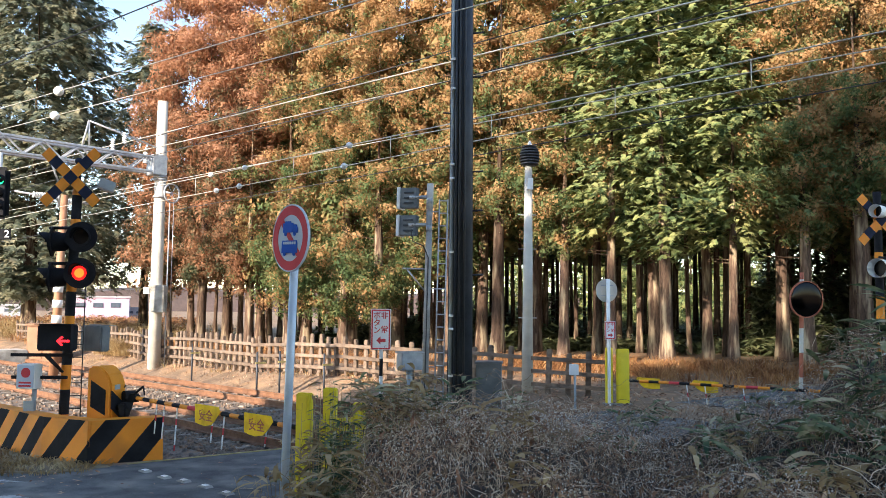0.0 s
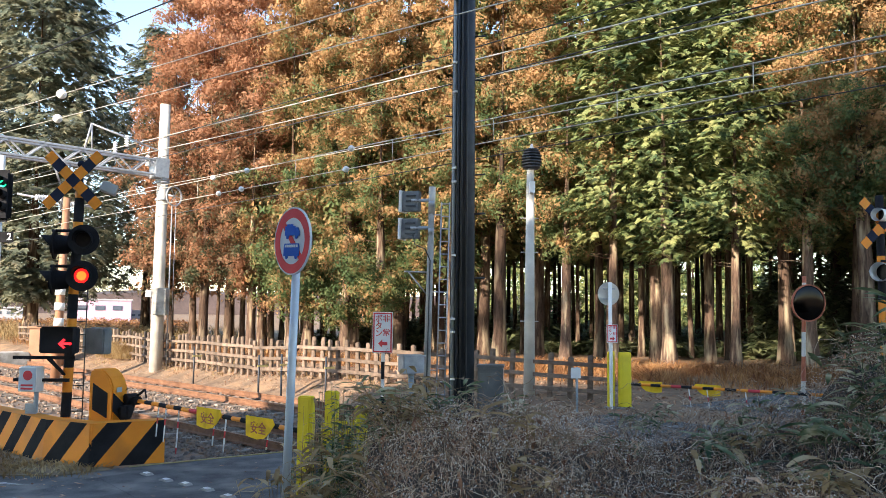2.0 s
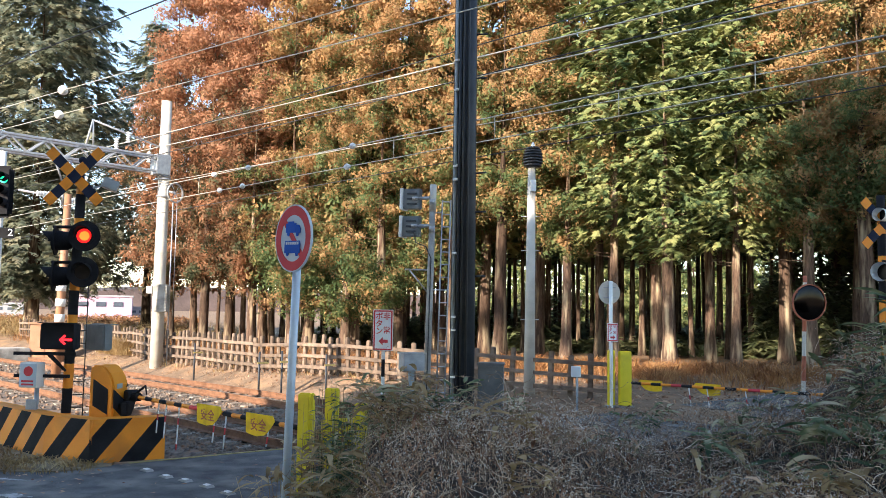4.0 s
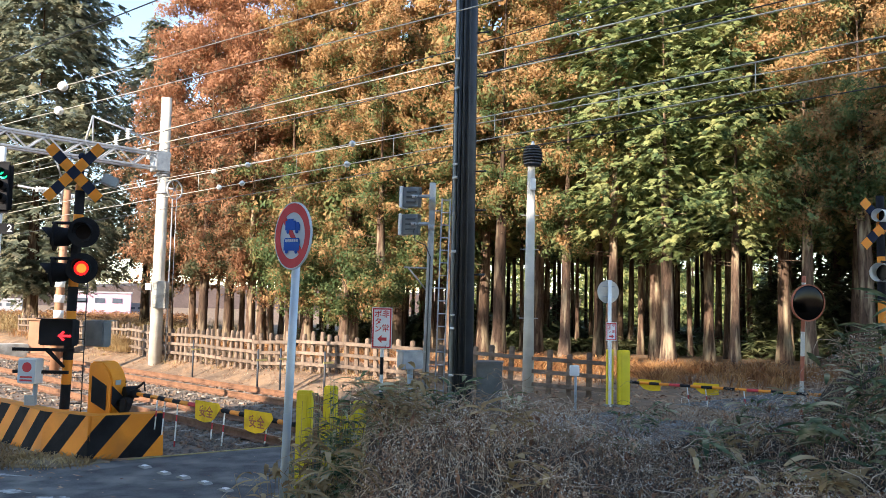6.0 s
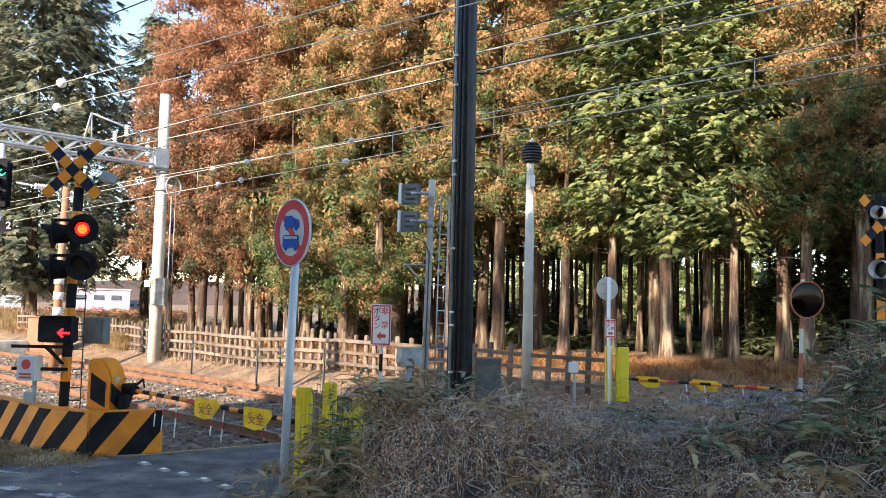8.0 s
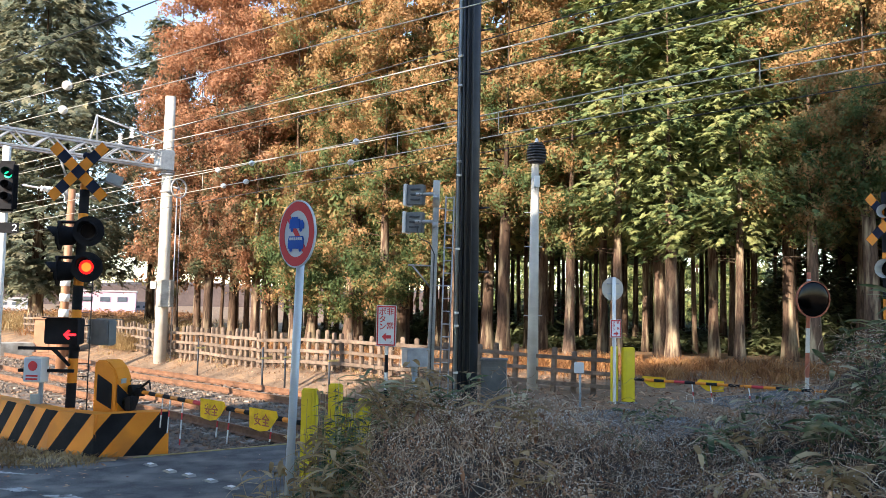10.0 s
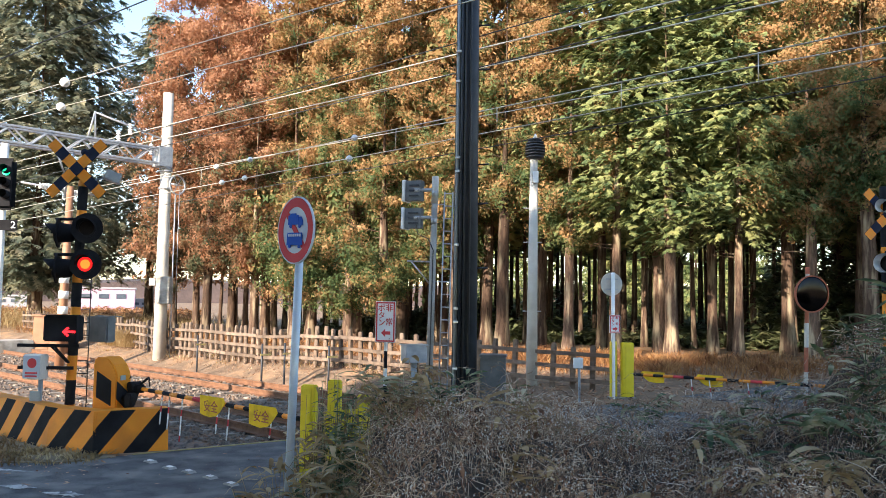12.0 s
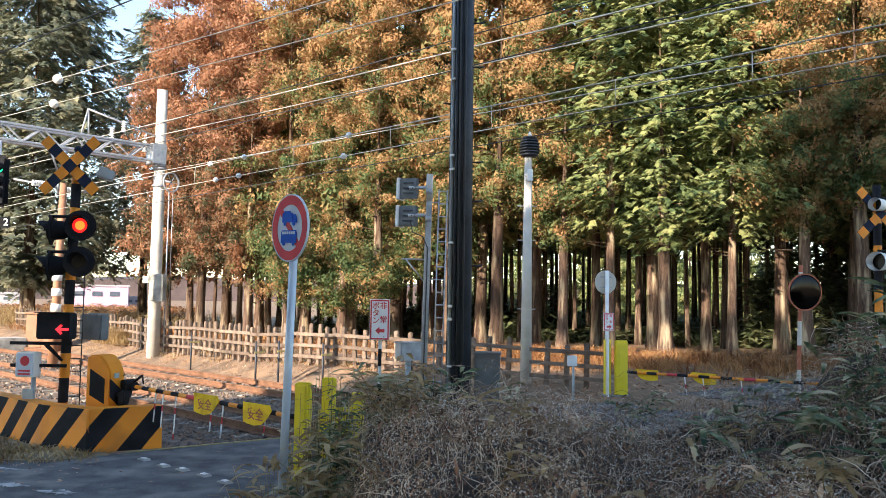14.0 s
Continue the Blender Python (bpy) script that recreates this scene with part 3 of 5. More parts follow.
# unseen trees, added on the camera's side of the line to shade the crossing
for k, (q, s, sc) in enumerate([(-15.8, -10, 0.42), (-14.2, -10, 0.56), (-13.4, -8, 0.56), (-12.6, -9, 0.66), (-11.0, -10, 0.80), (-9.4, -10, 0.82), (-10.2, -8, 0.74), (-8.4, -9, 0.78),
                                (-6.7, -12, 1.45), (-5.6, -11, 1.5), (-3.4, -10, 1.5), (-1, -12, 1.5), (1.5, -11, 1.45), (4, -11, 1.45), (7, -11, 1.4), (10, -10, 1.4), (13, -9, 1.4),
                                (-4.6, -16, 1.6), (-9, -15, 0.8), (-12, -14, 0.75)]):
    x, y = 0.6 * s + 0.8 * q, 0.8 * s - 0.6 * q
    plant("shade", k, x, y, k * 77, sc)
# unseen tall bare-stemmed pines added among them; their thin tops dapple the trunks across the line
for k in range(8):
    q = -21.5 + k * 1.7
    plant("pine", k, 0.6 * -13 + 0.8 * q, 0.8 * -13 - 0.6 * q, k * 61, 0.97 + 0.03 * (k % 3))


# ---------------------------------------------------------------- far distance
def build_distance():
    bm = B()
    pr = random.Random(3)
    prev = None
    for i in range(80):
        a = math.radians(-75 + i * 150 / 79)
        x, y = 420 * math.sin(a), 420 * math.cos(a)
        h = 9 + 4 * noise.noise((i * 0.18, 0, 0)) + pr.uniform(0, 1.5)
        v = [bm.verts.new((x, y, -3)), bm.verts.new((x * 1.02, y * 1.02, h)), bm.verts.new((x * 1.2, y * 1.2, h + 3))]
        if prev:
            for j in range(2):
                bm.faces.new((prev[j], v[j], v[j + 1], prev[j + 1]))
        prev = v
    hill = surface("far_woods", (0.05, 0.036, 0.034), (0.105, 0.072, 0.064), 6, 1.0, 0, 0.5, 1.0)
    tagged(finish("backdrop", bm, hill), "low brown wooded ridge far away", "hills", kind="structure")
    for (x, y, w, dp, h, lab) in ((-63.5, 150, 10.5, 7, 4.0, "pale pink two-storey building far beyond the line"), (-60.5, 158, 4.5, 6, 2.0, "low white shed far beyond the line"), (-80, 150, 7, 6, 2.4, "small pale house far beyond the line")):
        t = thing("distant_building", (x, y, -0.2), lab, "building", 20, "far buildings")
        bm = B()
        box(bm, (w, dp, h), (0, 0, h / 2))
        part("wall", bm, PINKWALL if h > 3 else PALEWALL, t)
        bm = B()
        box(bm, (w + 0.4, dp + 0.4, 0.3), (0, 0, h + 0.15))
        part("roof", bm, PALEWALL, t)
        for k in range(3):
            bm = B()
            box(bm, (w * 0.16, 0.12, h * 0.22), (-w * 0.28 + k * w * 0.28, -dp / 2 - 0.03, h * 0.66))
            part("window", bm, DARKGLASS, t)


build_distance()
V, F, nb = [], [], 0
for i in range(3600):
    y = rng.uniform(56, 120)
    p = np.array((rng.uniform(-0.62, -0.30) * y, y, rng.uniform(-0.1, 1.0) * rng.uniform(0.3, 1)))
    v, fc = kinds[rng.integers(6)]
    V.append(v * rng.uniform(0.7, 1.3) + p)
    F += [tuple(q + nb for q in g) for g in fc]
    nb += len(v)
tagged(soup("far_scrub", np.concatenate(V).tolist(), F, FERN), "brown scrub on the plain beyond the line", "scrub", kind="stuff")


# ---------------------------------------------------------------- fence
def build_fence():
    """Weathered post and rail fence along the far side of the tracks."""
    pts = [Vector((-23.5, 45.0, 0)), Vector((-11.2, 31.0, 0)), Vector((-5.9, 25.7, 0)), Vector((-1.5, 22.6, 0)), Vector((4.25, 20.1, 0))]
    post = B()
    box(post, (0.135, 0.10, 1.42), (0, 0, 0.42), bevel=0.02)
    me = bpy.data.meshes.new("fence_post")
    post.to_mesh(me)
    post.free()
    me.materials.append(WOOD)
    fr = random.Random(8)
    for a, b in zip(pts, pts[1:]):
        d = b - a
        rz = math.degrees(math.atan2(d.y, d.x))
        n = max(2, round(d.length / 2.1))
        for k in range(n):
            p, q = a + d * (k / n), a + d * ((k + 1) / n)
            f = thing("fence", (p.x, p.y, ground_height(p.x, p.y)), "weathered grey-brown wooden post and rail fence bay", "fence", rz, "fence bays along the railway")
            ln = (q - p).length
            dz = ground_height(q.x, q.y) - ground_height(p.x, p.y)
            posts = 4 if p.x > 0 else 5
            for j in range(posts):
                o = new("post", me)
                o.parent = f
                o.matrix_local = pose(ln * j / posts, 0, dz * j / posts + fr.uniform(-0.09, 0.05), fr.uniform(-3, 3), fr.uniform(-4, 4), fr.uniform(-9, 9))
            for z in (0.20, 0.53, 0.86):
                bm = B()
                box(bm, (ln + 0.04, 0.06, 0.10), (ln / 2, -0.095, z), (0, -math.degrees(math.atan2(dz, ln)) + fr.uniform(-0.4, 0.4), 0), bevel=0.008)
                part("rail", bm, WOOD, f)


build_fence()


# ---------------------------------------------------------------- bank with dead vines and bamboo grass
def bank_height(x, y):
    """The heap of dead vines between the lane and the crossing."""
    left = -1.0 - 0.12 * (y - 7.6)
    f = max(0, min(1, (x - left) / 0.4)) * max(0, min(1, (y - 3.0) / 0.9)) * max(0, min(1, (9.4 + 0.12 * x - y) / 1.6)) * max(0, min(1, (16 - x) / 1))
    f = f * f * (3 - 2 * f)
    top = 1.22 + 0.10 * math.sin(x * 1.9 + 0.6) * math.sin(y * 1.3)
    top += 0.50 * max(0, min(1, (x - 2.5) / 1.6)) + 0.5 * max(0, min(1, (x - 3.6) / 1.2))
    top += 0.24 * math.exp(-((x - 0.25) / 0.9) ** 2)
    top -= 0.12 * max(0, min(1, (7 - y) / 3))
    return -0.1 + f * (top + 0.20 * noise.noise((x * 1.3, y * 1.3, 2)) + 0.16 * noise.noise((x * 3.5, y * 3.5, 5)))


def ribbon(path, width, V, F, side):
    """A bent tapering blade along path."""
    k, n = len(V), len(path)
    for i, p in enumerate(path):
        f = i / (n - 1)
        w = width * (0.35 + 1.3 * f * (1 - f) * 2) * (1 if i < n - 1 else 0.05)
        V += [tuple(p - side * w), tuple(p + side * w)]
    for i in range(n - 1):
        F.append((k + 2 * i, k + 2 * i + 1, k + 2 * i + 3, k + 2 * i + 2))


def build_bank():
    xs, ys = np.arange(-1.6, 16.6, 0.14), np.arange(2.6, 10.6, 0.14)
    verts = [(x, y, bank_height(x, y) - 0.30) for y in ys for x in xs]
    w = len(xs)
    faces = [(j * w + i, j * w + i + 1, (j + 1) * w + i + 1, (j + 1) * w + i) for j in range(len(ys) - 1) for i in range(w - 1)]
    # near-black litter: the shade deep between the stems is put into its colour
    litter = surface("shaded_vine_litter", (0.022, 0.017, 0.014), (0.08, 0.06, 0.045), 0.12, 1.0, 0, 1.0, 0.03)
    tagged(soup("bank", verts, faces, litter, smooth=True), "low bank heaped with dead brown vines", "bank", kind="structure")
    r = random.Random(21)
    # dead vines: thin three-sided stems that arch over the heap
    V, F = [], []
    for i in range(14000):
        y = r.uniform(3.2, 9.4)
        x = r.uniform(-1.3, min(15, 0.62 * y + 1.2))
        z0 = bank_height(x, y)
        if z0 < 0.15:
            continue
        a, ln = r.uniform(0, 6.28), r.uniform(0.10, 0.30) if i % 3 else r.uniform(0.3, 0.6)
        rad, bend, pitch = r.uniform(0.0013, 0.0028), r.uniform(-3.5, 3.5), r.uniform(-0.9, 1.2)
        if i % 5 == 0:      # long curling stems that arch over the top and hang down
            ln, rad, bend = r.uniform(0.45, 0.95), r.uniform(0.0017, 0.0031), r.uniform(-6.0, 6.0)
        pull = r.uniform(0.8, 3.2)
        pts, n = [], 5 if ln < 0.3 else 7 if ln < 0.6 else 12
        p = Vector((x, y, z0 + r.uniform(-0.28, 0.06)))
        for k in range(n):
            f = k / (n - 1)
            aa, pp = a + bend * f + r.uniform(-0.5, 0.5), pitch - pull * f + r.uniform(-0.5, 0.5)
            p = p + Vector((math.cos(aa) * math.cos(pp), math.sin(aa) * math.cos(pp), math.sin(pp))) * (ln / n)
            pts.append(p.copy())
        k0 = len(V)
        for k, p in enumerate(pts):
            t = (pts[min(k + 1, n - 1)] - pts[max(k - 1, 0)]).normalized()
            s = t.cross(Vector((0.1, 0.03, 1))).normalized()
            uu = s.cross(t)
            q = rad * (1 - 0.5 * k / n)
            V += [tuple(p + s * q), tuple(p - s * q * 0.5 + uu * q * 0.87), tuple(p - s * q * 0.5 - uu * q * 0.87)]
        for k in range(n - 1):
            for j in range(3):
                F.append((k0 + k * 3 + j, k0 + k * 3 + (j + 1) % 3, k0 + k * 3 + 3 + (j + 1) % 3, k0 + k * 3 + 3 + j))
    tagged(soup("dead_vines", V, F, DEADVINE), "tangled leafless grey-brown vines over the bank", "vines", kind="stuff")
    # curled dead leaves
    V, F = [], []
    for i in range(44000):
        y = r.uniform(3.2, 9.4)
        x = r.uniform(-1.3, min(15, 0.62 * y + 1.2))
        z0 = bank_height(x, y)
        if z0 < 0.15:
            continue
        a = r.uniform(0, 6.28)
        d = Vector((math.cos(a), math.sin(a), r.uniform(-0.9, 0.5)))
        side = d.cross(Vector((r.uniform(-0.4, 0.4), r.uniform(-0.4, 0.4), 1))).normalized()
        p = Vector((x, y, z0 + r.uniform(-0.2, 0.06)))
        l = r.uniform(0.006, 0.020) if i % 25 else r.uniform(0.03, 0.06)
        ribbon([p, p + d * l, p + d * l * 1.7 + Vector((0, 0, -l * 0.6))], l * 0.3, V, F, side)
    tagged(soup("dead_leaves", V, F, DEADLEAF), "small curled dead leaves on the vines", "leaves", kind="stuff")
    # seed fluff
    V, F = [], []
    for i in range(13000):
        y = r.uniform(3.2, 9.0)
        x = r.uniform(-0.9, min(15, 0.62 * y + 1.2))
        z0 = bank_height(x, y)
        if z0 < 0.3:
            continue
        c = Vector((x, y, z0 + r.uniform(-0.05, 0.06)))
        q = r.uniform(0.003, 0.0075)
        k = len(V)
        V += [tuple(c + Vector(v) * q) for v in ((1, 0, -0.6), (-0.5, 0.87, -0.6), (-0.5, -0.87, -0.6), (0, 0, 1))]
        F += [(k, k + 1, k + 3), (k + 1, k + 2, k + 3), (k + 2, k, k + 3)]
    tagged(soup("seed_fluff", V, F, SEED), "tiny pale seed tufts on the dead vines", "seeds", kind="stuff")


def sasa_clump(at, stems, height, leaf, seed, spread=0.25, dry=False):
    """A tuft of bamboo grass: thin stems with long pointed leaves."""
    r = random.Random(seed)
    t = thing("bamboo_grass", at, "dry straw-coloured bamboo grass tuft" if dry else "tuft of green bamboo grass with long pointed leaves", "bamboo grass", 0, "bamboo grass on the bank")
    V, F = [], []
    st = B()
    for i in range(stems):
        a, sp = r.uniform(0, 6.28), r.uniform(0, spread)
        b = Vector((math.cos(a) * sp * 0.6, math.sin(a) * sp * 0.6, -0.05))
        h = height * r.uniform(0.6, 1.1)
        top = b + Vector((math.cos(a) * sp * 1.5, math.sin(a) * sp * 1.5, h))
        rod(st, b, top, 0.004, 0.002, 4)
        for j in range(r.randint(4, 7)):
            f = r.uniform(0.45, 1)
            p = b.lerp(top, f)
            az, l = r.uniform(0, 6.28), leaf * r.uniform(0.6, 1.15)
            d = Vector((math.cos(az), math.sin(az), 0))
            rise, fall = r.uniform(0.1, 0.7), r.uniform(0.2, 0.8)
            path = [p + d * l * q + Vector((0, 0, l * (rise * q - fall * q * q))) for q in (0, 0.25, 0.5, 0.75, 1)]
            tw = r.uniform(-0.5, 0.5)
            side = (Vector((-d.y, d.x, tw))).normalized()
            ribbon(path, leaf * 0.088, V, F, side)
    part("stems", st, DRYGRASS if dry else SASA, t)
    soup("leaves", V, F, DRYGRASS if dry else SASA, t)
    return t


build_bank()
sr = random.Random(31)
for k in range(30):      # thick along the top and the road end of the heap
    x, y = sr.uniform(-1.45, 0.25), sr.uniform(6.8, 9.1)
    zb = bank_height(x, y)
    sasa_clump((x, y, max(zb - 0.25, -0.05)), 6, 0.5 if zb > 0.6 else 0.95, 0.24, 100 + k, dry=k % 3 == 2 if zb > 0.6 else k % 2 == 0)
for k in range(16):
    x, y = sr.uniform(-0.5, 3.6), sr.uniform(6.8, 8.8)
    sasa_clump((x, y, bank_height(x, y) - 0.2), 4, 0.34, 0.24, 200 + k, dry=k % 5 == 0)
for k in range(14):
    x, y = sr.uniform(2.2, 4.7), sr.uniform(5.4, 7.6)
    sasa_clump((x, y, bank_height(x, y) - 0.15), 3, 0.4, 0.30, 300 + k, dry=k % 6 == 0)
for k in range(26):      # stands in front of the yellow guards
    x, y = sr.uniform(-1.32, -0.72), sr.uniform(7.7, 8.9)
    sasa_clump((x, y, -0.05), 3, sr.uniform(1.15, 1.6), 0.19, 700 + k, 0.16, dry=k % 2 == 0)
for k in range(9):
    x, y = sr.uniform(-1.9, -0.9), sr.uniform(5.2, 8.0)
    sasa_clump((x, y, -0.05), 5, 0.42, 0.16, 400 + k, dry=k % 3 == 0)
for k, (x, y) in enumerate(((1.1, 4.3), (1.25, 4.4), (1.18, 4.5), (0.35, 4.6), (-0.25, 4.8), (2.2, 4.6), (1.7, 5.2), (0.6, 5.6))):
    sasa_clump((x, y, bank_height(x, y) - 0.06), 3, 0.26, 0.22, 500 + k, dry=True)
for k, (x, y, h, l) in enumerate(((4.15, 7.4, 0.9, 0.34), (3.95, 7.1, 0.7, 0.32), (4.3, 7.0, 0.6, 0.3), (3.2, 6.4, 0.4, 0.36), (2.95, 6.2, 0.35, 0.36), (3.5, 6.6, 0.4, 0.34))):
    sasa_clump((x, y, bank_height(x, y) - 0.1), 4, h, l, 600 + k)


# ---------------------------------------------------------------- writing and small shapes
def lettering(name, text, size, material, parent, m, label=""):
    """Raised letters in the built-in font, facing local -y of m, centred."""
    cu = bpy.data.curves.new(name, "FONT")
    cu.offset = size * 0.012
    cu.body, cu.size, cu.extrude, cu.align_x, cu.align_y = text, size, 0.0015, "CENTER", "CENTER"
    tmp = bpy.data.objects.new(name, cu)
    scene.collection.objects.link(tmp)
    bpy.context.view_layer.update()
    me = bpy.data.meshes.new_from_object(tmp.evaluated_get(bpy.context.evaluated_depsgraph_get()))
    bpy.data.objects.remove(tmp)
    me.materials.clear()
    me.materials.append(material)
    ob = new(name, me)
    ob.parent = parent
    ob.matrix_local = m @ pose(0, 0, 0, 90)
    return ob


def ring(bm, r0, r1, thick, m, seg=40, mi=0):
    vs = []
    for k in range(seg):
        a = 2 * math.pi * k / seg
        c, s = math.cos(a), math.sin(a)
        vs.append([bm.verts.new(m @ Vector((c * r, y, s * r))) for r, y in ((r0, -thick / 2), (r1, -thick / 2), (r1, thick / 2), (r0, thick / 2))])
    for k in range(seg):
        p, q = vs[k], vs[(k + 1) % seg]
        for j in range(4):
            f = bm.faces.new((p[j], p[(j + 1) % 4], q[(j + 1) % 4], q[j]))
            f.material_index = mi
    bmesh.ops.recalc_face_normals(bm, faces=bm.faces)
    return bm


def disc(bm, r, thick, at, seg=32, mi=0):
    """A round plate facing local y."""
    x, y, z = at
    return rod(bm, (x, y - thick / 2, z), (x, y + thick / 2, z), r, seg=seg, mi=mi)


ARROW_LEFT = [(-0.5, 0), (-0.05, 0.42), (-0.05, 0.17), (0.5, 0.17), (0.5, -0.17), (-0.05, -0.17), (-0.05, -0.42)]


def arrow(bm, size, at, flip=1):
    prism(bm, [(x * size * flip, z * size) for x, z in ARROW_LEFT], 0.004, Matrix.Translation(at))


def banded(bm, a, b, r, step, offset=0.0, seg=14, tints=None):
    """A round post in bands of two colours."""
    a, b = Vector(a), Vector(b)
    ln = (b - a).length
    turn = (b - a).to_track_quat("Z", "Y").to_matrix()
    cuts = [0.0] + [c for c in np.arange(offset, ln, step) if 0.02 < c < ln - 0.02] + [ln]
    prev = None
    for k, c in enumerate(cuts):
        rg = [bm.verts.new(a.lerp(b, c / ln) + turn @ Vector((math.cos(w) * r, math.sin(w) * r, 0))) for w in (2 * math.pi * i / seg for i in range(seg))]
        if prev:
            for i in range(seg):
                f = bm.faces.new((prev[i], prev[(i + 1) % seg], rg[(i + 1) % seg], rg[i]))
                f.smooth, f.material_index = True, (k - 1) % 2 if tints is None else tints[(k - 1) % len(tints)]
        else:
            bm.faces.new(rg[::-1])
        prev = rg
    bm.faces.new(prev)
    return bm


# ---------------------------------------------------------------- crossing signal
def crossbuck(parent, z, y):
    """Two crossed boards of seven squares each."""
    sq = 0.168
    for k, ang in enumerate((45, -45)):
        bm = B()
        box(bm, (sq * 7, 0.012, sq), (0, 0, 0), bevel=0.003)
        board = part("crossbuck_board", bm, NAVY, parent, "board of orange and black squares")
        board.matrix_local = pose(0, y + k * 0.013, z, 0, -ang)
        me = [None, None]
        for i in range(7):
            if me[i % 2] is None:
                bm = B()
                box(bm, (sq - 0.001, 0.003, sq - 0.002))
                o = part("square", bm, NAVY if i % 2 else ORANGE, board)
                me[i % 2] = o.data
            else:
                o = new("square", me[i % 2])
                o.parent = board
            o.matrix_local = pose((i - 3) * sq, -0.0085, 0)


FLIPS = []


def flasher(parent, at, face, lit=None):
    """A round signal lamp with its backplate and hood; the lens plate turns in its housing. face: degrees about z, 0 looks along -y."""
    h = new("signal_lamp")
    h.parent, h.matrix_local = parent, pose(*at, 0, 0, face)
    bm = B()
    ring(bm, 0.125, 0.235, 0.02, Matrix.Identity(4))
    part("backplate", bm, BLACK, h)
    bm = B()
    rod(bm, (0, 0.012, 0), (0, 0.20, 0), 0.16, 0.14, seg=20, caps=False)
    rod(bm, (0, 0.20, 0), (0, 0.26, 0), 0.14, 0.08, seg=20)
    ring(bm, 0.114, 0.145, 0.03, Matrix.Translation((0, -0.034, 0)))
    part("housing", bm, BLACK, h)
    bm = B()
    seg, L = 16, 0.2
    for k in range(seg):
        a0, a1 = (math.radians(-10 + 200 * q / seg) for q in (k, k + 1))
        for r0, r1, flip in ((0.135, 0.135, 1), (0.143, 0.143, -1)):
            q = [bm.verts.new((math.cos(a) * r, y, math.sin(a) * r)) for a, r, y in ((a0, r0, -0.01), (a1, r0, -0.01), (a1, r1, -L * (0.35 + 0.65 * abs(math.sin((a1))))), (a0, r1, -L * (0.35 + 0.65 * abs(math.sin(a0)))))]
            bm.faces.new(q if flip > 0 else q[::-1])
    part("hood", bm, BLACK, h)
    bm = B()
    disc(bm, 0.116, 0.036, (0, 0, 0), mi=0)
    if lit is not None:
        disc(bm, 0.112, 0.004, (0, -0.020, 0), mi=1)
        disc(bm, 0.072, 0.004, (0, -0.024, 0), mi=2)
    lens = part("lens", bm, [DARKLENS, REDGLOW, AMBERGLOW], h, "round signal lens")
    if lit is not None:
        FLIPS.append((lens, lit))
    return h


def direction_box(parent, at, face, lit):
    h = new("direction_indicator")
    h.parent, h.matrix_local = parent, pose(*at, 0, 0, face)
    bm = B()
    box(bm, (0.56, 0.16, 0.40), (0, 0.02, 0), bevel=0.02)
    part("case", bm, BLACK if lit else MIDGREY, h, "black lamp case" if lit else "dark grey lamp case")
    bm = B()
    box(bm, (0.56, 0.10, 0.012), (0, -0.1, 0.205))
    box(bm, (0.012, 0.10, 0.40), (0.274, -0.1, 0))
    part("visor", bm, BLACK if lit else MIDGREY, h)
    if lit:
        bm = B()
        prism(bm, [(-0.10, 0), (-0.02, 0.075), (0.01, 0.055), (-0.035, 0.018), (0.10, 0.018), (0.10, -0.018), (-0.035, -0.018), (0.01, -0.055), (-0.02, -0.075)],
              0.006, Matrix.Translation((0.12, -0.066, -0.05)))
        part("arrow", bm, ARROWGLOW, h, "lit red arrow pointing left")
    return h


